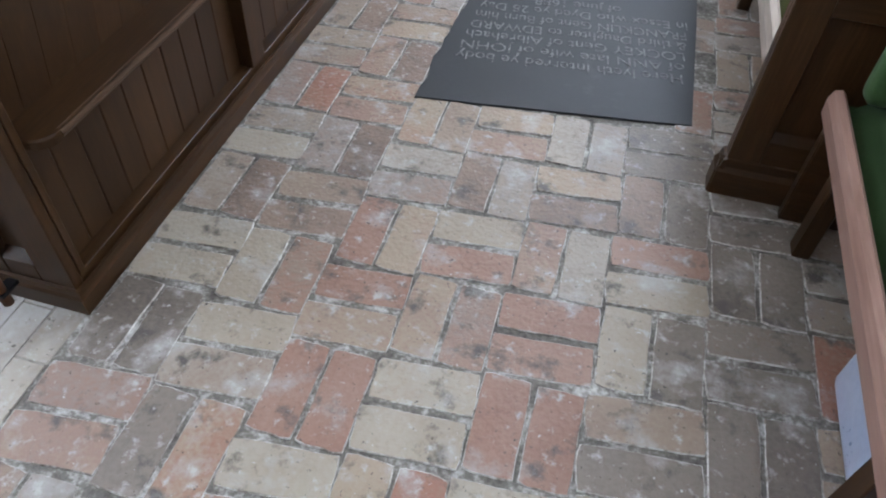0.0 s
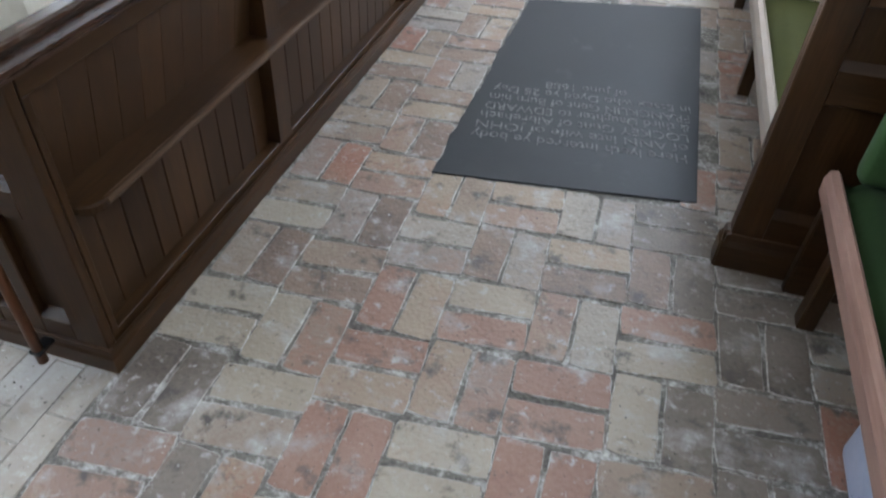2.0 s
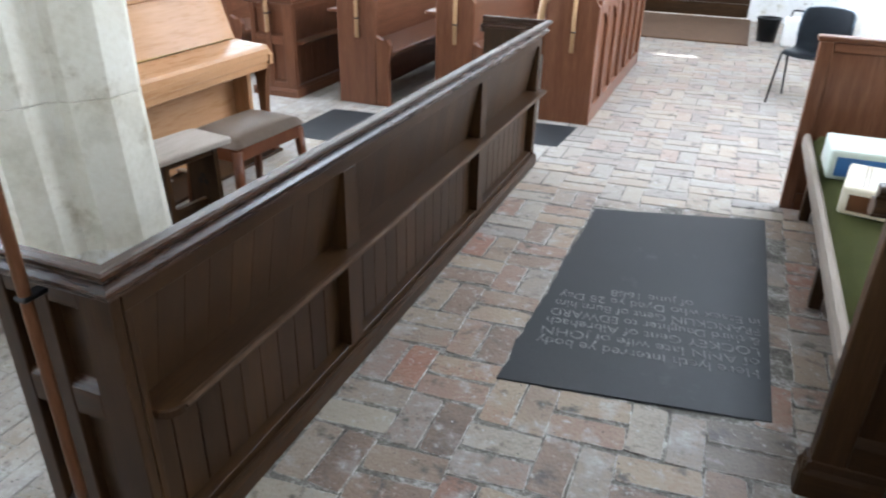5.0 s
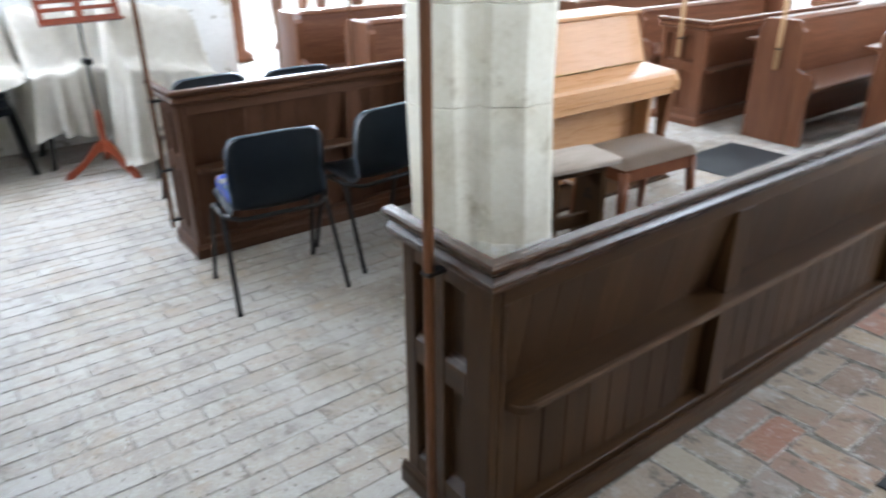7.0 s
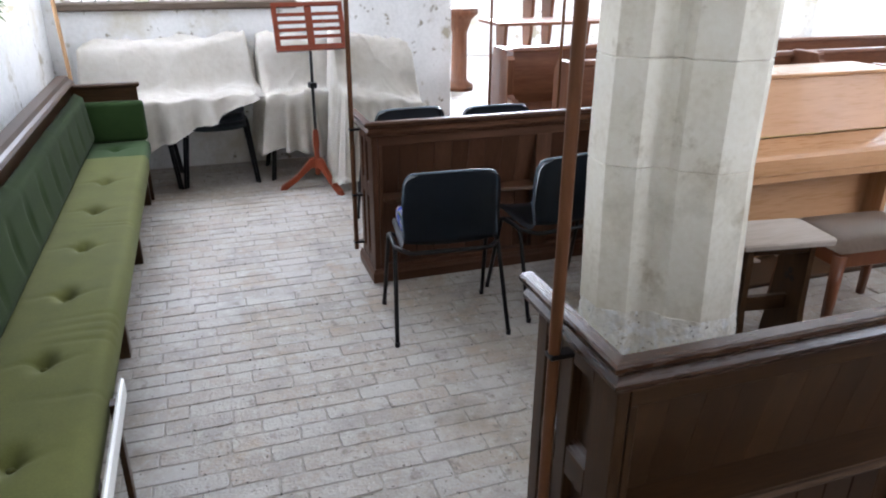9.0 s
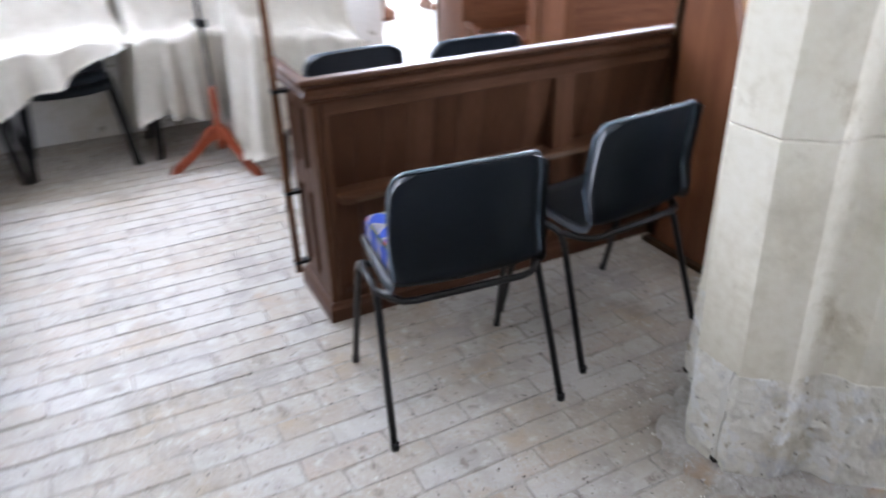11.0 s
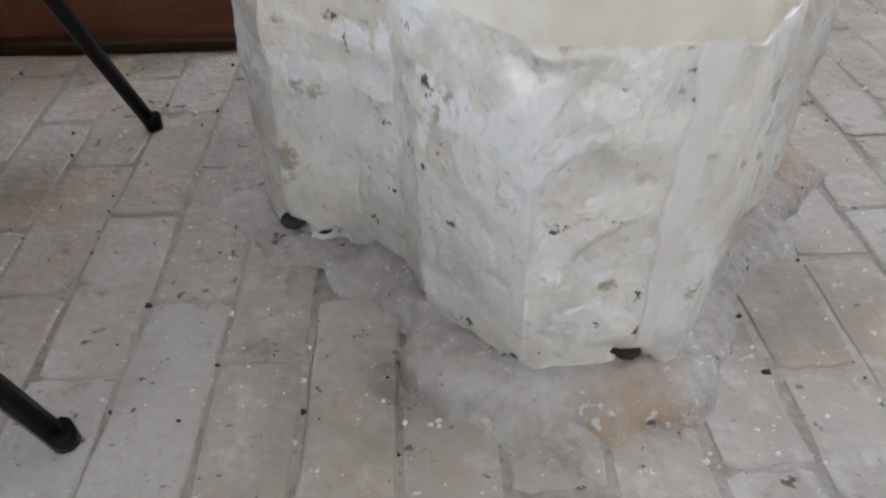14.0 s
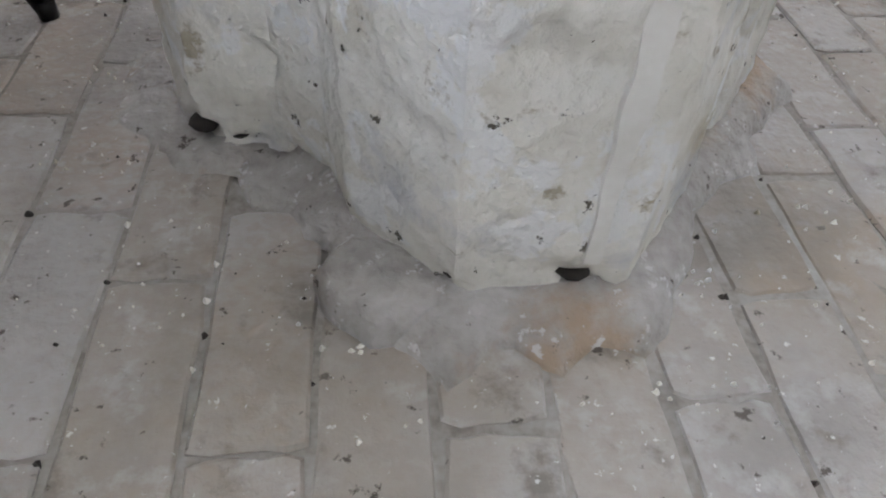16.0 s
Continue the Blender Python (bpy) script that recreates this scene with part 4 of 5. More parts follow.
def wall_bench():
    s = thing("wall_bench", "long oak bench with buttoned olive green velvet cushions along the wall", "bench")
    X0, X1 = -4.1, 0.25
    part("seat_board", box(X0, X1, -1.5, -1.13, 0.33, 0.375, 0.004), oak_x, s)
    part("front_rail", box(X0, X1, -1.155, -1.132, 0.27, 0.332, 0.003), oak_x, s)
    for x in (-4.05, -3.0, -1.95, -0.9, 0.1):
        part("leg", box(x - 0.03, x + 0.03, -1.21, -1.157, 0, 0.33, 0.004), oak_z, s)
        part("leg", box(x - 0.03, x + 0.03, -1.5, -1.45, 0, 0.33, 0.004), oak_z, s)
    cushion(X0 + 0.02, -3.62, -1.49, -1.105, 0.376, 0.455, [(-3.86, -1.30)], velvet_dark, "seat_cushion", s)["label"] = "darker green end cushion"
    cushion(-3.615, X1 - 0.01, -1.49, -1.095, 0.376, 0.475, [(-3.07 + 0.482 * k, -1.29) for k in range(7)], velvet, "seat_cushion", s, [-2.38, -2.34, -1.42, -1.36, -1.30, -1.24, -0.93, -0.3])
    part("back_panel", box(X0, X1, -1.56, -1.535, 0.30, 0.83, 0.003), oak_x, s)
    part("back_rail", prism([(-1.60, 0.83), (-1.515, 0.83), (-1.505, 0.845), (-1.515, 0.86), (-1.53, 0.87), (-1.54, 0.89), (-1.60, 0.89)], X0 - 0.02, X1, axis=0), oak_x, s)
    # buttoned back cushions
    for x0, x1 in ((X0 + 0.06, X1 - 0.02),):
        n = int((x1 - x0) / 0.025)
        def fn(u, v):
            x = x0 + (x1 - x0) * u
            z = 0.46 + 0.33 * v
            e = min(min(u, 1 - u) * (x1 - x0) / 0.04, min(v, 1 - v) * 0.33 / 0.05, 1)
            y = -1.505 + 0.075 * math.sqrt(max(0, 1 - (1 - e) ** 2)) * (1.1 - 0.45 * v)
            t = ((x + 4.0) / 0.30) % 1.0 - 0.5
            y -= 0.018 * math.exp(-(t / 0.07) ** 2) * math.exp(-((v - 0.5) / 0.28) ** 2)
            return (x, y, z)
        part("back_cushion", surface(n, 12, fn, 0.01), velvet_mid, s, "", True)
    # end return with its upright cushion
    part("end_panel", box(X0 - 0.055, X0 - 0.03, -1.56, -1.14, 0.0, 0.80, 0.003), oak_y, s)
    part("end_rail", box(X0 - 0.065, X0 - 0.005, -1.60, -1.12, 0.80, 0.825, 0.006), oak_y, s)
    part("end_cushion", box(X0 - 0.03, X0 + 0.05, -1.50, -1.11, 0.45, 0.715, 0.03, 3), velvet_dark, s, "bottle green upright cushion", True)
    return s


wall_bench()
b = box(-1.05, 0.3, -1.072, -1.058, 0.36, 0.43, 0.006)
board = part("white_board", b, white_paint, None)
for x in (-0.95, 0.2):
    part("foot_post", box(x, x + 0.04, -1.09, -1.0725, 0.0, 0.42, 0.002), oak_z, board, "dark wooden post")
tagged(board, "white painted board standing along the bench front", "board")


# ---- dust-sheeted stacks of chairs and the music stand by the aisle window ----
def chair_stack(m, count):
    s = thing("chair_stack", "stack of black plastic chairs under a dust sheet", "chair stack", m)
    for k in range(count):
        dz = 0.06 * k
        part("shell", chair_shell(False), plastic, s, "", True, pose(0, 0.012 * k, dz))
    for x in (-1, 1):
        part("leg_frame", tube([(x * 0.262, -0.215, 0), (x * 0.21, -0.09, 0.40), (x * 0.21, 0.13, 0.40), (x * 0.255, 0.215, 0)], 0.014), black_metal, s)
        part("leg_frame", tube([(x * 0.275, -0.2, 0), (x * 0.225, -0.07, 0.45), (x * 0.225, 0.15, 0.45), (x * 0.27, 0.235, 0)], 0.011), black_metal, s)
    return s


def dust_sheet(label, x0, x1, y0, y1, top, hem, seed):
    """A cloth draped over a block; top(u, v) is the height of what it lies on, hem(angle) the height of its lower edge."""
    cx, cy, hx, hy = (x0 + x1) / 2, (y0 + y1) / 2, (x1 - x0) / 2, (y1 - y0) / 2
    b = bmesh.new()
    rings, n = [], 120
    levels = [0.0, 0.03, 0.1, 0.18, 0.28, 0.4, 0.5, 0.6, 0.72, 0.8, 0.88, 0.97, 1.0] + [1.0 + 0.1 * k for k in range(1, 11)]
    for lv in levels:
        row = []
        for i in range(n):
            a = 2 * math.pi * i / n
            c, s = math.cos(a), math.sin(a)
            k = 1 / max(abs(c), abs(s)) * 0.86 + 0.14
            r = min(lv, 1.0)
            u, v = c * k * r, s * k * r
            z = top(max(-1, min(1, u)), max(-1, min(1, v)))
            out = 0.0
            if lv > 1:
                d = (lv - 1.0)
                low = hem(a)
                fold = math.sin(a * 17 + seed + 2.2 * noise.noise(Vector((c * 2, s * 2, seed)))) + 0.6 * math.sin(a * 29 + seed * 3)
                out = d * (0.05 + 0.042 * fold)
                z = z + (low - z) * d
            else:
                z -= 0.012 * max(0, lv - 0.9) / 0.1
            w = 0.022 * (1 - abs(2 * noise.noise(Vector((u * 1.9 + v, v * 1.6 - u, seed + 7))))) ** 5 + 0.040 * noise.noise(Vector((u * 2.1, v * 2.1, seed))) + 0.024 * noise.noise(Vector((u * 5, v * 5, seed))) * min(1.0, lv) + (0.010 * abs(noise.noise(Vector((u * 7 + v * 3, v * 2, seed)))))
            row.append(b.verts.new((cx + u * hx + c * out, cy + v * hy + s * out, z + w)))
        rings.append(row)
    for r0, r1 in zip(rings[1:], rings[2:]):
        for i in range(n):
            b.faces.new((r0[i], r0[(i + 1) % n], r1[(i + 1) % n], r1[i]))
    crown = b.verts.new(sum((v.co for v in rings[1]), Vector()) / n)
    for i in range(n):
        b.faces.new((crown, rings[1][i], rings[1][(i + 1) % n]))
    for v in rings[0]:
        b.verts.remove(v)
    bmesh.ops.solidify(b, geom=b.faces[:], thickness=0.004)
    return tagged(part("dust_sheet", b, cloth, None, "", True), label, "cloth")


chair_stack(pose(-4.56, -0.66, 0, 0, 0, -90), 4)
chair_stack(pose(-4.56, -1.22, 0, 0, 0, -90), 4)
dust_sheet("cream dust sheet hanging over two stacks of plastic chairs", -4.88, -4.24, -1.54, -0.36,
           lambda u, v: 0.66 + 0.36 / (1 + math.exp(9 * (u + 0.1))) + 0.02 * v,
           lambda a: 0.38 + 0.27 * math.sin(a) / max(abs(math.cos(a)), abs(math.sin(a))), 1.0)
chair_stack(pose(-4.58, -0.02, 0, 0, 0, -90), 4)
dust_sheet("cream dust sheet draped to the floor over a chair stack", -4.86, -4.27, -0.30, 0.26,
           lambda u, v: 0.66 + 0.36 / (1 + math.exp(8 * (u + 0.05))),
           lambda a: 0.20 - 0.05 * math.sin(a * 3), 2.3)
chair_stack(pose(-4.02, 0.48, 0, 0, 0, -80), 3)
dust_sheet("cream dust sheet bunched over a chair stack", -4.34, -3.72, 0.18, 0.76,
           lambda u, v: 0.70 + 0.36 / (1 + math.exp(7 * (u - 0.05))) - 0.05 * v,
           lambda a: 0.36 - 0.20 * math.sin(a) * (-1 if math.sin(a) < 0 else 0.2) - (0.1 if math.sin(a) < -0.4 else 0), 3.9)


def music_stand():
    s = thing("music_stand", "orange-red wooden music stand on a black pole", "music stand", pose(-4.08, 0.02, 0, 0, 0, 8))
    for k in range(3):
        a = math.radians(20 + 120 * k)
        prof = [(0.0, 0.16), (0.05, 0.15), (0.16, 0.055), (0.24, 0.0), (0.285, 0.0), (0.27, 0.03), (0.16, 0.10), (0.05, 0.22), (0.0, 0.23)]
        b = bmesh.new()
        prism(prof, -0.016, 0.016, bm=b)
        part("foot", b, stand_red, s, "", False, pose(0, 0, 0, 0, 0, math.degrees(a)))
    part("column", lathe([(0.022, 0.1), (0.024, 0.2), (0.018, 0.28), (0.024, 0.33), (0.02, 0.42), (0.013, 0.44)], 12), stand_red, s)
    mast = part("pole", tube([(0, 0, 0.42), (0, 0, 1.05)], 0.011, sides=10), black_metal, s)
    part("clamp_knob", box(-0.02, 0.05, -0.03, 0.02, 0.74, 0.78, 0.006), black_metal, mast)
    tilt = pose(0.02, 0, 1.165, 0, -14, 0)
    W, H = 0.25, 0.155
    desk = part("desk_rim", box(-0.009, 0.009, -W, W, H - 0.03, H, 0.004), stand_red, s, "", False, tilt)
    part("desk_rim", box(-0.009, 0.009, -W, W, -H, -H + 0.03, 0.004), stand_red, s, "", False, tilt)
    for y0, y1 in ((-W, -W + 0.035), (-0.025, 0.025), (W - 0.035, W)):
        part("desk_stile", box(-0.009, 0.009, y0, y1, -H + 0.03, H - 0.03, 0.004), stand_red, s, "", False, tilt)
    for k in range(4):
        z = -H + 0.03 + 0.05 * (k + 1) - 0.012
        for y0, y1 in ((-W + 0.035, -0.025), (0.025, W - 0.035)):
            part("desk_slat", box(-0.007, 0.007, y0, y1, z, z + 0.024, 0.003), stand_red, s, "", False, tilt)
    part("book_rest", box(-0.005, 0.06, -W, W, -H - 0.014, -H, 0.003), stand_red, s, "", False, tilt)


music_stand()
wand("pale wooden pole standing in the corner by the bench", -4.30, -1.52, 0.0, 3.0, 0.013, pale_pole, lean=(-0.1, -0.12))


def pot_plant(label, m, r, h, leaves, seed, bloom=None):
    p = thing("pot_plant", label, "plant", m)
    part("pot", lathe([(r * 0.7, 0), (r * 0.95, h * 0.8), (r * 1.05, h * 0.82), (r * 1.05, h), (r * 0.92, h), (r * 0.9, h * 0.85)], 16), terracotta, p)
    rnd = random.Random(seed)
    b = bmesh.new()
    for k in range(leaves):
        a, t, ln = rnd.uniform(0, 6.28), rnd.uniform(10, 75), rnd.uniform(0.6, 1.3) * r
        m2 = pose(0, 0, h * 0.95) @ pose(0, 0, 0, 0, 0, math.degrees(a)) @ pose(rnd.uniform(0, r), 0, rnd.uniform(0, r * 1.2), 0, 90 - t, 0)
        tip = [(0, 0), (ln * 0.4, ln * 0.22), (ln, 0), (ln * 0.4, -ln * 0.22)]
        vs = [b.verts.new(m2 @ Vector((x, y, 0.01 * math.sin(x / ln * 3)))) for x, y in tip]
        b.faces.new(vs)
    part("foliage", b, leaf_green, p)
    if bloom:
        b = bmesh.new()
        for k in range(14):
            join(b, lathe([(0.004, 0), (0.022, 0.006), (0.02, 0.014), (0.004, 0.016)], 7), Matrix.Translation((rnd.uniform(-r, r) * 1.2, rnd.uniform(-r, r) * 1.2, h + rnd.uniform(0.5, 2.0) * r)))
        part("blooms", b, bloom, p)
    return p


pot_plant("small green plant in a terracotta pot on the window ledge", pose(-3.72, -1.83, 1.2), 0.07, 0.11, 60, 4)


# ---- pews beyond the cross aisle ----
def bench_end_outline(w, h):
    return [(0, 0), (w, 0), (w, h - 0.075), (w - 0.03, h - 0.05), (w - 0.035, h - 0.015), (w - 0.055, h), (0.055, h), (0.035, h - 0.015), (0.03, h - 0.05), (0, h - 0.075)]


def pew(label, x, y, width, length, height, armed=True, pole=True, far_length=None):
    """A pew along +y with its shaped end at y; sitters face +x."""
    p = thing("pew", label, "pew", pose(x, y, 0), "pews beyond the cross aisle")
    for at in (0.0, length - 0.06):
        b = plate(bench_end_outline(width, height), 0.06, pose(0, at + 0.06, 0, 90, 0, 0), 0.006)
        part("bench_end", b, red_z, p)
    if armed:
        arm = [(width, 0.0), (width + 0.11, 0.0), (width + 0.10, 0.35), (width + 0.125, 0.42), (width + 0.13, 0.5), (width + 0.10, 0.55), (width + 0.05, 0.535), (width, 0.57)]
        part("arm", plate(arm, 0.055, pose(0, 0.0575, 0, 90, 0, 0), 0.006), red_z, p)
    part("backrest", prism([(0.06, 0.36), (0.085, 0.36), (0.045, height - 0.05), (0.02, height - 0.05)], 0.06, length - 0.06), red_y, p)
    part("back_rail", prism([(0.0, height - 0.06), (0.075, height - 0.06), (0.08, height - 0.045), (0.06, height - 0.02), (0.005, height - 0.015)], 0.06, length - 0.06), red_y, p)
    part("seat", box(0.08, width + 0.13, 0.06, length - 0.06, 0.405, 0.44, 0.006), red_y, p)
    part("front_board", box(0.10, 0.125, 0.06, length - 0.06, 0.02, 0.404, 0.003), red_y, p)
    part("book_shelf", box(-0.12, 0.02, 0.06, length - 0.06, height - 0.19, height - 0.168, 0.004), red_y, p)
    return p


pew("red-brown oak pew with a shaped end by the cross aisle", -1.94, 4.30, 0.35, 2.7, 0.91)
pew("red-brown oak pew with a shaped end by the cross aisle", -1.10, 4.38, 0.32, 2.7, 0.94)
pew("red-brown oak pew near the tower arch", -2.1, 7.6, 0.35, 2.6, 0.93)
pew("red-brown oak pew near the tower arch", -1.2, 7.6, 0.35, 2.6, 0.93)
pew("red-brown oak pew in the far aisle", -3.75, 1.75, 0.35, 2.2, 0.92)
pew("red-brown oak pew in the far aisle", -4.6, 1.6, 0.35, 2.4, 0.92)
pew("red-brown oak pew in the far aisle", -3.6, 4.6, 0.35, 2.6, 0.80)
pew("red-brown oak pew in the far aisle", -4.5, 4.6, 0.35, 2.6, 0.80)
pew("red-brown oak pew in the far aisle", -5.4, 4.6, 0.35, 2.6, 0.80)


def arcaded_pew():
    """The outermost pew, closed towards the aisle by a panelled side."""
    p = thing("pew", "red-brown oak pew closed by arched panels along the aisle", "pew", pose(-0.25, 4.50, 0), "pews beyond the cross aisle")
    W, L, H = 0.40, 2.6, 0.96
    part("bench_end", plate(bench_end_outline(W, H), 0.06, pose(0, 0.06, 0, 90, 0, 0), 0.006), red_z, p)
    part("bench_end", plate(bench_end_outline(W, H), 0.06, pose(0, L, 0, 90, 0, 0), 0.006), red_z, p)
    part("side_panel", box(W - 0.05, W - 0.03, 0.06, L - 0.06, 0.03, H - 0.05, 0.002), red_z, p)
    part("side_rail", box(W - 0.055, W, 0.06, L - 0.06, H - 0.11, H - 0.03, 0.006), red_y, p)
    part("side_rail", box(W - 0.055, W, 0.06, L - 0.06, 0.0, 0.13, 0.006), red_y, p)
    n = 6
    for k in range(n + 1):
        y = 0.06 + (L - 0.12) * k / n
        part("side_stile", box(W - 0.03, W - 0.002, y - 0.035, y + 0.035, 0.13, H - 0.11, 0.004), red_z, p)
    for k in range(n):
        a, c = 0.06 + (L - 0.12) * k / n + 0.035, 0.06 + (L - 0.12) * (k + 1) / n - 0.035
        top = H - 0.11
        arch = [(a, top), (a, top - 0.14)] + [(a + (c - a) * i / 8, top - 0.14 + 0.11 * math.sin(math.pi * i / 8) ** 0.8) for i in range(1, 8)] + [(c, top - 0.14), (c, top)]
        part("arch_head", prism([(y, z) for y, z in arch], W - 0.03, W - 0.008, axis=0), red_z, p)
    part("seat", box(0.02, W - 0.06, 0.06, L - 0.06, 0.405, 0.44, 0.006), red_y, p)
    part("curled_arm", tube([(-0.06, 0.03, 0.55), (-0.05, 0.03, 0.75), (-0.03, 0.03, 0.9), (0.0, 0.03, 0.94)], 0.03), pale_pole, p)
    return p


arcaded_pew()
pew_front("red-brown panelled pew with a moulded cap rail", pose(-2.31, 4.21, 0) @ Matrix.Diagonal((1, 1, 0.92, 1)), 2.4, [1.2], 0.42, woods=(red_x, red_y, red_z, red_z, red_x, red_y))
for x, y in ((-1.75, 4.28), (-0.93, 4.36), (-0.03, 4.48), (-2.52, 4.15)):
    wand("pale wooden pole fixed to a pew end", x, y, 0.55, 3.2, 0.016, pale_pole, clamps=(0.7,))
for x, y in ((-3.6, 1.72), (-4.5, 1.55)):
    wand("thin brown pole fixed to a pew end", x, y, 0.0, 3.0, 0.011, pole_wood)

# ---- chancel furniture seen beyond the far pews ----
def trestle_table(label, m, L, W, H):
    t = thing("oak_table", label, "table", m)
    part("tabletop", box(-W / 2, W / 2, -L / 2, L / 2, H - 0.04, H, 0.008), red_y, t)
    for y in (-L / 2 + 0.2, L / 2 - 0.2):
        out = [(-0.17, 0), (0.17, 0), (0.17, 0.06), (0.08, 0.1), (0.06, 0.3), (0.12, 0.5), (0.16, H - 0.04), (-0.16, H - 0.04), (-0.12, 0.5), (-0.06, 0.3), (-0.08, 0.1), (-0.17, 0.06)]
        part("end_leg", plate(out, 0.05, pose(0, y + 0.025, 0, 90, 0, 0), 0.004), red_z, t)
    part("stretcher", box(-0.03, 0.03, -L / 2 + 0.2, L / 2 - 0.2, 0.16, 0.24, 0.004), red_y, t)
    return t


trestle_table("oak refectory table with shaped legs", pose(-7.9, 3.7, 0), 1.6, 0.7, 0.80)
trestle_table("small oak stool-table with shaped legs", pose(-8.6, 3.95, 0.0), 0.7, 0.5, 1.10)
b = lathe([(0.2, 0), (0.2, 0.06), (0.11, 0.12), (0.10, 0.7), (0.16, 0.86), (0.24, 0.93), (0.24, 1.0)], 8)
tagged(part("oak_pedestal", b, red_z, None, "", False, pose(-7.6, 2.4, 0)), "carved oak pedestal with a moulded head", "pedestal")

# ---- south side: pew end, cushioned benches, boxes ----
def panelled_end(m, W, H, label):
    p = thing("pew_end", label, "pew", m)
    part("cap_rail", prism([(-u, v + 0.075) for u, v in CAP], -0.05, W, axis=0), oak_x, p)
    part("back", box(0.0, W, 0.02, 0.05, 0, H - 0.06, 0), oak_z, p)
    part("skirting", prism([(-0.0, 0.0), (-0.025, 0.0), (-0.025, 0.085), (-0.015, 0.1), (-0.01, 0.125), (0.0, 0.13)], -0.02, W, axis=0), oak_x, p)
    part("skirting", prism([(0.0, 0.0), (-0.025, 0.0), (-0.025, 0.085), (-0.015, 0.1), (-0.01, 0.125), (0.0, 0.13)], -0.02, 0.05), oak_y, p)
    part("stile", box(0.0, 0.095, -0.006, 0.02, 0.0, H - 0.06, 0.003), oak_z, p)
    part("stile", box(W - 0.1, W, -0.006, 0.02, 0.0, H - 0.06, 0.003), oak_z, p)
    for z0, z1 in ((0.0, 0.21), (0.60, 0.70), (0.865, H - 0.06)):
        part("rail", box(0.095, W - 0.1, -0.005, 0.02, z0, z1, 0.003), oak_x, p)
    for z0 in (0.21, 0.70):
        part("panel_bead", prism([(0.02, z0), (-0.004, z0), (0.018, z0 + 0.022)], 0.095, W - 0.1, axis=0), oak_x, p)
    return p


panelled_end(pose(1.545, 0.985, 0), 0.62, 1.0, "dark oak panelled pew end with a moulded cap")


def short_bench(label, y0, y1, x0, x1, seat_h, mt, rail, back_mt, back=True):
    s = thing("cushioned_bench", label, "bench", pose(0, 0, 0))
    part("seat_board", box(x0, x1, y0, y1, seat_h - 0.09, seat_h - 0.05, 0.004), oak_y, s)
    b = prism([(x0 - 0.035, seat_h - 0.075), (x0 + 0.0, seat_h - 0.075), (x0 + 0.0, seat_h - 0.01), (x0 - 0.012, seat_h), (x0 - 0.03, seat_h - 0.005), (x0 - 0.038, seat_h - 0.03)], y0, y1)
    part("seat_nosing", b, rail, s, "worn rounded wooden front edge")
    def fn(u, v):
        x, y = x0 + 0.003 + (x1 - x0) * u, y0 + 0.01 + (y1 - y0 - 0.02) * v
        e = min(min(v, 1 - v) * (y1 - y0) / 0.05, min(u, 1 - u) * (x1 - x0) / 0.05, 1)
        return (x, y, seat_h - 0.035 + 0.045 * math.sqrt(max(0, 1 - (1 - e) ** 2)) + 0.004 * noise.noise(Vector((x * 7, y * 7, 2))))
    part("seat_cushion", surface(14, 40, fn, 0.03), mt, s, "", True)
    for y in (y0 + 0.12, (y0 + y1) / 2, y1 - 0.12):
        part("leg", box(x0 + 0.03, x0 + 0.08, y - 0.03, y + 0.03, 0, seat_h - 0.09, 0.004), oak_z, s)
        part("leg", box(x1 - 0.08, x1 - 0.03, y - 0.03, y + 0.03, 0, seat_h - 0.09, 0.004), oak_z, s)
    if back:
        part("back_cushion", box(x1 - 0.10, x1 - 0.01, y0 + 0.05, y1 - 0.02, seat_h + 0.01, seat_h + 0.42, 0.04, 3), back_mt, s, "", True)
        part("back_panel", box(x1, x1 + 0.03, y0, y1, 0.0, seat_h + 0.5, 0.004), oak_y, s)
    return s


short_bench("oak bench with a pale green velvet seat below the south wall", 1.06, 3.35, 1.59, 2.08, 0.46, velvet, grey_board, velvet_dark, False)
near = short_bench("oak bench with bottle green velvet seat and back cushion", -1.0, 0.90, 1.735, 2.22, 0.46, velvet_dark, worn_rail, velvet_dark, False)
part("end_cushion", box(1.75, 2.2, 0.81, 0.89, 0.47, 0.88, 0.035, 3), velvet_dark, near, "upright bottle green cushion", True)
part("end_board", box(1.735, 2.22, 0.90, 0.935, 0.0, 0.40, 0.004), oak_x, near)


def tin_box(label, m, w, d, h, mt, strip, seal=False):
    t = thing("storage_tin", label, "box", m)
    b = box(-w / 2, w / 2, -d / 2, d / 2, 0, h, 0.018, 3)
    part("body", b, mt, t, "", True)
    part("label_strip", box(-w / 2 + 0.03, w / 2 - 0.03, -d / 2 - 0.002, -d / 2 + 0.004, 0.02, h - 0.03, 0.001), strip, t)
    if seal:
        part("seal", lathe([(0.022, 0), (0.022, 0.002)], 12, m=pose(-0.02, 0.07, h)), red_plain, t)
        for k in (-0.12, -0.105):
            part("stripe", box(k - 0.002, k + 0.002, -d / 2 + 0.02, d / 2 - 0.02, h, h + 0.0015, 0), pole_wood, t)
    return t


tin_box("pale green worn tin with a blue label on the bench", pose(1.78, 2.72, 0.47), 0.36, 0.30, 0.14, mint_box, blue_plain)
tin_box("cream tin with a red seal on the bench", pose(1.83, 2.28, 0.47, 0, 0, -10), 0.38, 0.34, 0.12, cream_box, pole_wood, True)
end = thing("pew_end", "plain orange-brown pew end closing the bench", "pew", pose(1.52, 3.36, 0))
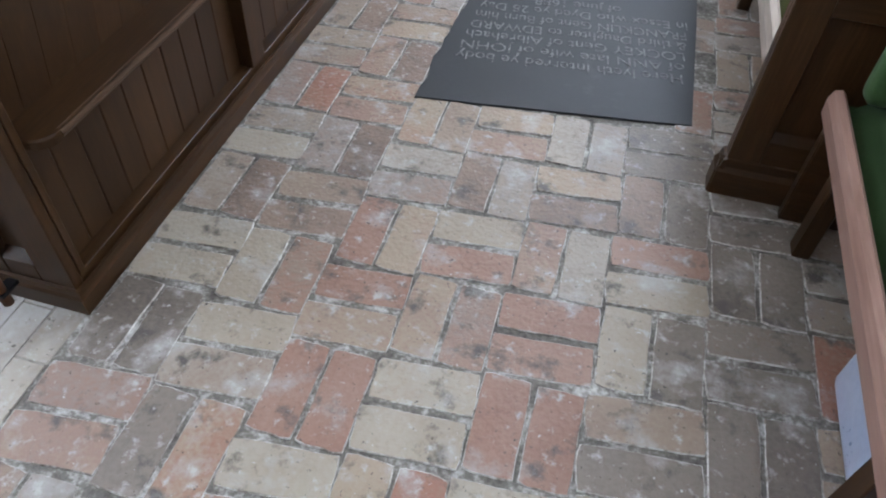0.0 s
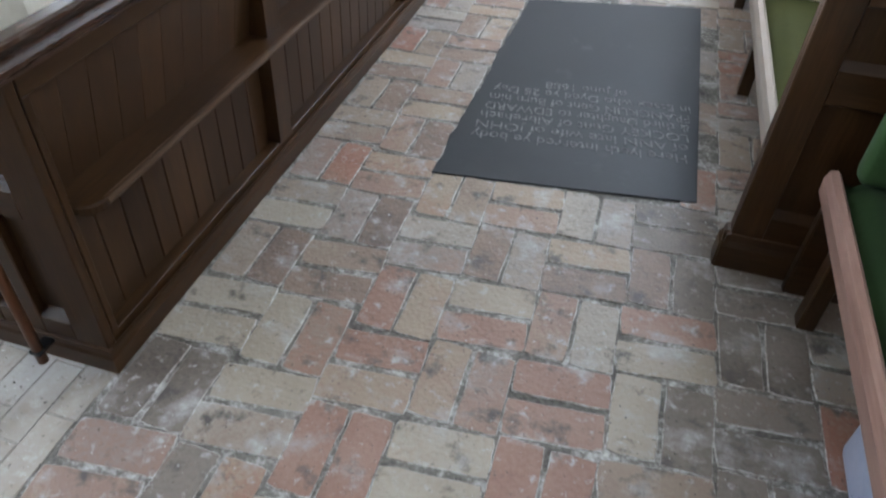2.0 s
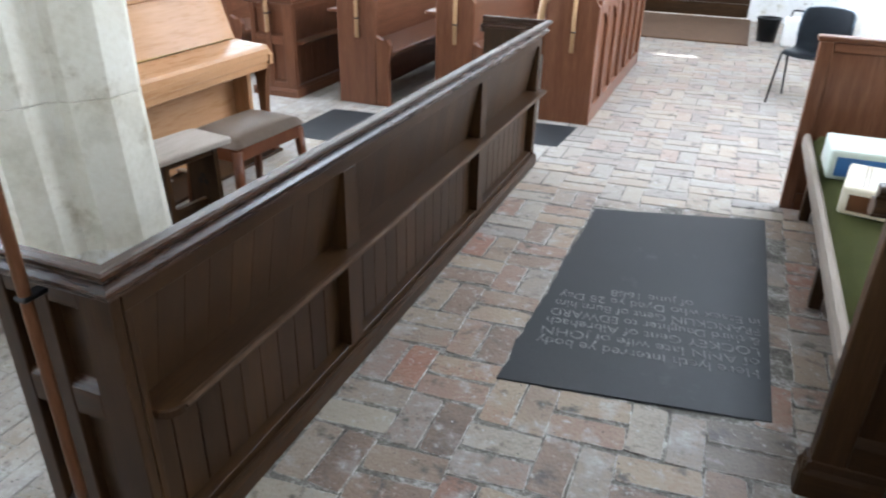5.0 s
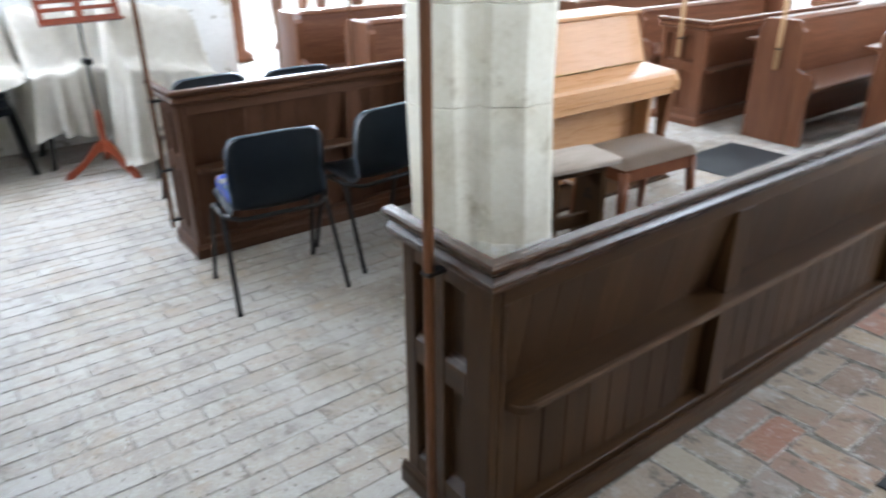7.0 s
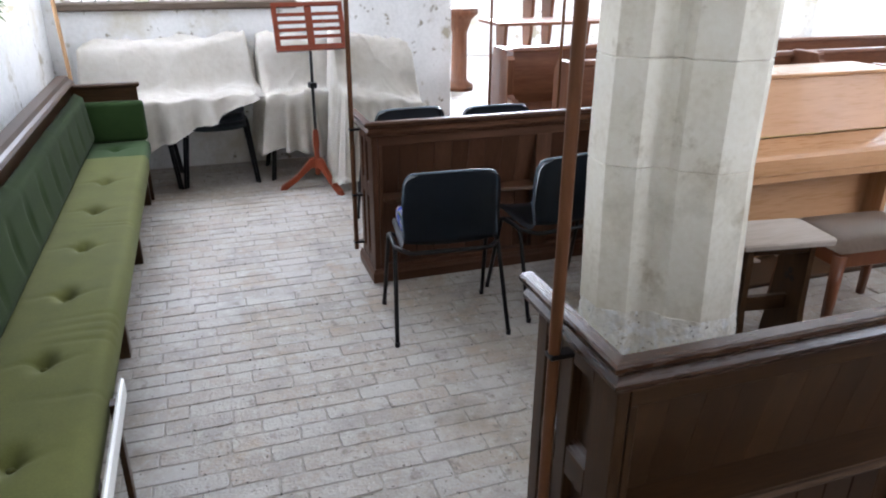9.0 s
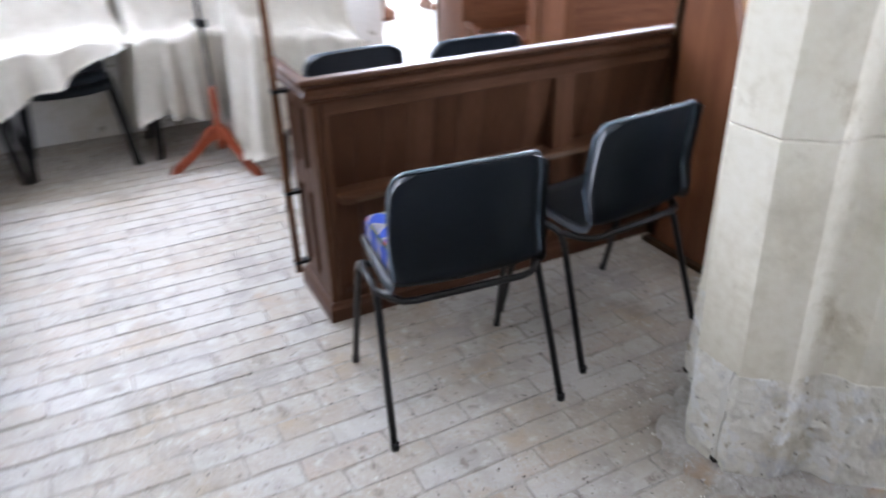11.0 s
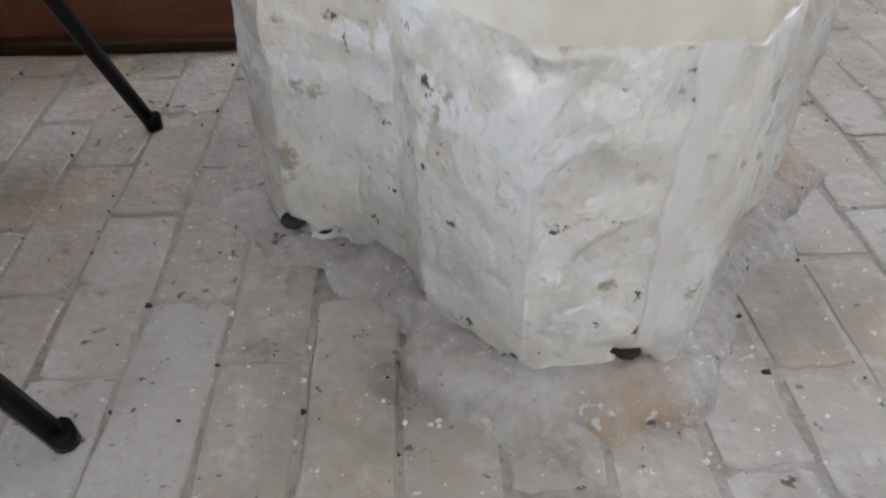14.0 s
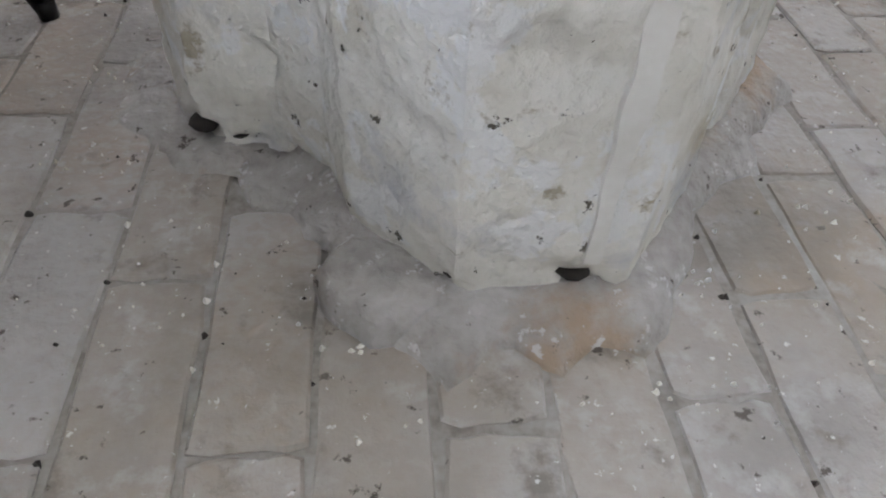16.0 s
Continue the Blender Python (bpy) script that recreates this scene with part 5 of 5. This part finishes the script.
part("panel", box(0.07, 0.55, 0.015, 0.045, 0.1, 0.9, 0.002), red_z, end)
for x0, x1 in ((0.0, 0.07), (0.55, 0.62)):
    part("stile", box(x0, x1, 0.0, 0.06, 0.0, 0.95, 0.004), red_z, end)
for z0, z1 in ((0.0, 0.1), (0.9, 0.95)):
    part("rail", box(0.071, 0.549, 0.002, 0.058, z0, z1, 0.004), red_x, end)
part("cap", box(-0.015, 0.635, -0.015, 0.075, 0.951, 0.98, 0.01, 2), red_x, end)
b = box(1.95, 2.2, -0.35, 0.55, 0.47, 0.50, 0.01)
tagged(part("blue_folder", b, blue_plain, None), "flat blue folder lying on the bench", "folder")
b = box(1.84, 2.1, -0.8, 0.35, 0.0, 0.22, 0.02, 2)
tagged(part("plastic_crate", b, milk, None, "", True), "translucent plastic crate under the bench", "crate")
b = box(2.12, 2.40, 1.06, 3.34, 0.0, 0.95, 0.004)
tagged(part("stone_ledge", b, stone, None), "pale stone wall bench behind the seat", "ledge", kind="structure")

# ---- east end by the door ----
b = box(-0.4, 1.25, 8.75, 10.95, -0.004, 0.02, 0.006)
tagged(part("door_mat", b, coir, None), "large brown coir mat before the door", "mat")
b = lathe([(0.11, 0), (0.14, 0.25), (0.15, 0.27), (0.15, 0.29), (0.135, 0.29), (0.105, 0.03)], 20)
tagged(part("waste_bin", b, black_metal, None, "", False, pose(1.45, 9.25, 0)), "round black plastic waste bin on the floor", "bin")
b = box(-0.13, 0.13, -0.12, 0.12, 0, 0.34, 0.03, 2)
can = part("white_canister", b, white_paint, None, "", True, pose(1.75, 9.0, 0))
part("handle", tube([(-0.08, 0, 0.34), (-0.06, 0, 0.42), (0.06, 0, 0.42), (0.08, 0, 0.34)], 0.012), black_metal, can)
tagged(can, "white plastic canister with a black handle", "canister")
ob = copy_thing(chair, pose(1.76, 6.05, 0, 0, 0, 160))
ob["label"] = "charcoal chair with a patterned seat near the door"
flower_table = thing("side_table", "white-clothed side table behind the pews", "table", pose(-0.55, 7.9, 0))
part("tabletop", box(-0.4, 0.4, -0.3, 0.3, 0.90, 0.94, 0.006), pale_pole, flower_table)
part("table_cloth", box(-0.41, 0.41, -0.31, 0.31, 0.55, 0.945, 0.01), cloth, flower_table)
for x in (-0.36, 0.36):
    for y in (-0.26, 0.26):
        part("leg", box(x - 0.025, x + 0.025, y - 0.025, y + 0.025, 0, 0.9, 0.004), pale_pole, flower_table)
pot_plant("green plant with yellow blooms on the side table", pose(-0.68, 7.9, 0.945), 0.09, 0.1, 90, 8, yellow)


# ---- ledger stones and paving, last ----
def slab(name, corners, label, z=0.004, rough_edge=None):
    pts = []
    rnd = random.Random(3)
    for i in range(4):
        a, c = Vector(corners[i]), Vector(corners[(i + 1) % 4])
        n = 26 if i == rough_edge else 8
        for k in range(n):
            j = 0.013 if i == rough_edge else 0.002
            p = a.lerp(c, k / n)
            pts.append((p.x + rnd.uniform(-j, j), p.y + rnd.uniform(-j, j) * 0.5))
    ob = part(name, plate(pts, 0.03, pose(0, 0, z - 0.03), 0.002), slate, None)
    return tagged(ob, label, "gravestone")


LEDGER = [(0.518, 1.14), (1.467, 1.284), (1.446, 3.119), (0.533, 2.875)]
ledger = slab("ledger_stone", LEDGER, "black marble ledger stone with a worn inscription in the floor", 0.004, 3)
LINES = ["Here lyeth Interred ye body", "of ANN late wife of JOHN", "LOCKEY Gent of Albrehach", "& third Daughter to EDWARD", "FRANCKLIN Gent of Burn him", "in Essex who Dyed ye 28 Day", "of June 1688"]
for i, line in enumerate(LINES):
    cu = bpy.data.curves.new("line", "FONT")
    cu.body, cu.size, cu.extrude = line, 0.083, 0.0006
    tmp = new("line", cu)
    bpy.context.view_layer.update()
    me = bpy.data.meshes.new_from_object(tmp.evaluated_get(bpy.context.evaluated_depsgraph_get()))
    wide = max(v.co.x for v in me.vertices)
    bpy.data.objects.remove(tmp)
    me.name = "inscription_line"
    me.materials.clear()
    me.materials.append(chalk)
    ob = new("inscription_line", me)
    ob.parent = ledger
    x = 1.425 if i < 6 else 1.15
    span = 0.85 if i < 6 else 0.36
    ob.matrix_basis = Matrix.Translation((x, 1.585 + 0.0785 * i - (0.035 if i == 6 else 0), 0.0046)) @ pose(0, 0, 0, 0, 0, 187.4) @ Matrix.Diagonal((span / wide, 1.0, 1, 1))
slab("ledger_stone", [(-0.75, 3.80), (0.06, 3.90), (0.09, 4.42), (-0.75, 4.38)], "dark ledger stone by the end of a pew", 0.003)
slab("ledger_stone", [(-1.86, 3.30), (-1.1, 3.30), (-1.1, 4.1), (-1.86, 4.05)], "dark ledger stone between the pews", 0.003)


def brick_mesh(name, w, d, seed, material, arris=None, points=20):
    """A worn brick w x d with its top at z = 0, uneven edges and a rounded arris."""
    rnd = random.Random(seed)
    b = bmesh.new()
    ring = []
    per = points // 4
    cs = [(-w / 2, -d / 2), (w / 2, -d / 2), (w / 2, d / 2), (-w / 2, d / 2)]
    for i in range(4):
        a, c = Vector(cs[i]), Vector(cs[(i + 1) % 4])
        for k in range(per):
            p = a.lerp(c, k / per)
            j = 0.0022 if k else 0.003
            s = 0.975 if k == 0 else 1.0
            ring.append((p.x * s + rnd.uniform(-j, j), p.y * s + rnd.uniform(-j, j)))
    lo = [b.verts.new((x, y, -0.012)) for x, y in ring]
    mid = [b.verts.new((x, y, -0.0025 + rnd.uniform(-0.001, 0.001))) for x, y in ring]
    up = [b.verts.new((x * (1 - 0.0055 / w), y * (1 - 0.0055 / d), rnd.uniform(-0.0009, 0.0004))) for x, y in ring]
    n = len(ring)
    for r0, r1 in ((lo, mid), (mid, up)):
        for i in range(n):
            b.faces.new((r0[i], r0[(i + 1) % n], r1[(i + 1) % n], r1[i])).material_index = int(arris is not None)
    c = b.verts.new((0, 0, rnd.uniform(-0.0012, 0.0006)))
    for i in range(n):
        b.faces.new((up[i], up[(i + 1) % n], c))
    me = bpy.data.meshes.new(name)
    b.to_mesh(me)
    b.free()
    me.materials.append(material)
    if arris:
        me.materials.append(arris)
    return me


def lay(places, floor, near, w, d, material, far_material, gap, stuff_name, toned=(), arris=None):
    """places: (x, y, turn, width, depth). Those inside near(x, y) become single bricks, the rest one joined field."""
    rnd = random.Random(11)
    meshes = [brick_mesh("brick", w - gap, d - gap, k, material, arris) for k in range(7)]
    verts, faces = [], []
    for x, y, turn, sw, sd in places:
        dz = rnd.uniform(-0.0025, 0.0015)
        m = pose(x, y, dz, rnd.uniform(-0.35, 0.35), rnd.uniform(-0.35, 0.35), turn + rnd.uniform(-1.1, 1.1)) @ Matrix.Diagonal((sw * rnd.uniform(0.975, 1.01), sd * rnd.uniform(0.985, 1.005), 1, 1))
        if near(x, y):
            ob = new("brick", rnd.choice(meshes))
            ob.parent = floor
            ob.matrix_basis = m
            for tone, spots in toned:
                if any(abs(x - u) < 0.075 and abs(y - v) < 0.075 for u, v in spots):
                    ob.material_slots[0].link = "OBJECT"
                    ob.material_slots[0].material = tone
                    break
        else:
            hw, hd = (w - gap) / 2, (d - gap) / 2
            k = len(verts)
            for z, s in ((-0.012, 1.0), (-0.003, 1.0), (0.0, 0.972)):
                for cx, cy in ((-1, -1), (1, -1), (1, 1), (-1, 1)):
                    verts.append(tuple(m @ Vector((cx * hw * s + rnd.uniform(-0.0012, 0.0012), cy * hd * (1 - (1 - s) * 0.5) + rnd.uniform(-0.0012, 0.0012), z))))
            for r in (0, 4):
                for i in range(4):
                    faces.append((k + r + i, k + r + (i + 1) % 4, k + r + 4 + (i + 1) % 4, k + r + 4 + i))
            faces.append((k + 8, k + 9, k + 10, k + 11))
    me = bpy.data.meshes.new(stuff_name)
    me.from_pydata(verts, [], faces)
    me.materials.append(far_material)
    ob = new(stuff_name, me)
    ob.parent = floor
    tagged(ob, kind="stuff")


def inside(x, y, poly):
    odd = False
    for i in range(len(poly)):
        (x0, y0), (x1, y1) = poly[i], poly[(i + 1) % len(poly)]
        if (y0 > y) != (y1 > y) and x < (x1 - x0) * (y - y0) / (y1 - y0) + x0:
            odd = not odd
    return odd


# basket weave: columns of square blocks, two bricks to a block, turned by turns
XS = [0.018, 0.266, 0.520, 0.762, 1.010, 1.266, 1.540, 1.80, 2.06, 2.32, 2.58]
OFFSET = [0.14, 0.135, 0.080, 0.105, 0.126, 0.155, 0.20, 0.22, 0.20, 0.20]
PITCH = 0.2715
# bricks whose tone sets them apart from their neighbours: red, dark and buff
TONED = [
    (brick_fired, [(1.14, 0.19), (1.41, 0.65), (0.58, 0.47), (1.07, 0.0), (1.21, -0.01), (0.64, 0.28), (0.72, -0.05), (0.60, -0.05), (0.92, 0.43), (1.11, 0.33)]),
    (brick_dark, [(1.61, 0.06), (1.75, 0.06), (1.61, 0.61), (1.75, 0.61), (0.21, 0.02), (0.35, -0.21), (1.48, 0.85), (1.67, 0.40), (1.67, 0.27), (1.47, 0.29), (1.40, -0.06), (0.08, 0.02), (1.40, 1.19), (1.40, 1.05), (1.67, 0.95), (1.67, 0.82)]),
    (brick_buff, [(0.14, 0.34), (0.14, 0.21), (0.33, 0.27), (0.64, -0.25), (0.88, 0.04), (0.88, -0.09), (0.88, 0.56), (0.39, 0.06), (1.41, 0.51), (1.14, -0.21), (1.33, 0.29), (0.13, 0.76)]),
]
places = []
for i in range(len(XS) - 1):
    x0, x1 = XS[i], XS[i + 1]
    bw = x1 - x0
    for j in range(-7, 40):
        yc = OFFSET[i] + PITCH * (j + 0.5)
        xc = (x0 + x1) / 2
        if not EY0 < yc < EY1 or xc > EX1 + 0.05:
            continue
        for k in (-0.25, 0.25):
            if (i + j) % 2:
                place = (xc + k * bw, yc, 0, bw / 0.2545, PITCH / 0.2715)
            else:
                place = (xc, yc + k * PITCH, 90 + 5, PITCH / 0.2715, bw / 0.2545)
            if not inside(place[0], place[1], LEDGER):
                places.append(place)
lay(places, floor_1, lambda x, y: x < 2.06 and -1.0 < y < 3.15, 0.12725, 0.2715, brick_red, brick_far_sheen, 0.0085, "brick_field", TONED, brick_salted)

def scatter(name, label, material, spots, size, seed):
    """Loose crumbs lying on the floor, as one joined object."""
    rnd = random.Random(seed)
    verts, faces = [], []
    for x, y in spots:
        r = rnd.uniform(*size)
        k = len(verts)
        n = 6
        for i in range(n):
            a = 6.283 * i / n + rnd.uniform(-0.4, 0.4)
            verts.append((x + math.cos(a) * r * rnd.uniform(0.6, 1.3), y + math.sin(a) * r * rnd.uniform(0.5, 1.2), -0.003))
        verts.append((x, y, r * rnd.uniform(0.4, 0.9)))
        faces += [(k + i, k + (i + 1) % n, k + n) for i in range(n)]
    me = bpy.data.meshes.new(name)
    me.from_pydata(verts, [], faces)
    me.materials.append(material)
    tagged(new(name, me), label, "debris", kind="stuff")


rnd = random.Random(21)
ring = []
while len(ring) < 420:
    a, d = rnd.uniform(0, 6.283), rnd.gauss(0.46, 0.09)
    if d > 0.40:
        ring.append((PX + math.cos(a) * d * 0.95, PY + math.sin(a) * d * 1.02))
scatter("stone_crumbs", "pale crumbs of stone round the pillar foot", stone_base, ring, (0.0012, 0.0042), 1)
scatter("floor_litter", "dark flecks of dirt on the brick floor", shade_and_dirt, [(rnd.uniform(-4.4, -0.2), rnd.uniform(-1.0, 1.6)) for _ in range(300)] + [(-1.132 + 0.0876 * rnd.randint(-37, 10) + rnd.gauss(0, 0.011), rnd.uniform(-1.0, 1.6)) for _ in range(1300)], (0.0010, 0.0046), 2)

# running bond
places = []
for i in range(-110, 14):
    xc = -1.132 - 0.0438 + 0.0876 * i
    if xc > -0.03 or xc < EX0:
        continue
    shift = 0.571 - 0.1225 + (0.1225 if i % 2 == 0 else 0.0) + 0.02 * math.sin(i * 2.7)
    for j in range(-14, 44):
        yc = shift + 0.245 * j
        if EY0 < yc < EY1 and (xc > -4.95 or yc > 1.1):
            if not inside(xc, yc, [(PX - 0.3, PY - 0.2), (PX + 0.3, PY - 0.2), (PX + 0.3, PY + 0.2), (PX - 0.3, PY + 0.2)]):
                places.append((xc, yc, 0, 1.0, 1.0))
lay(places, floor_2, lambda x, y: -2.3 < x < -0.55 and -1.0 < y < 1.45, 0.0876, 0.245, brick_pale, brick_pale_far, 0.0042, "brick_field")
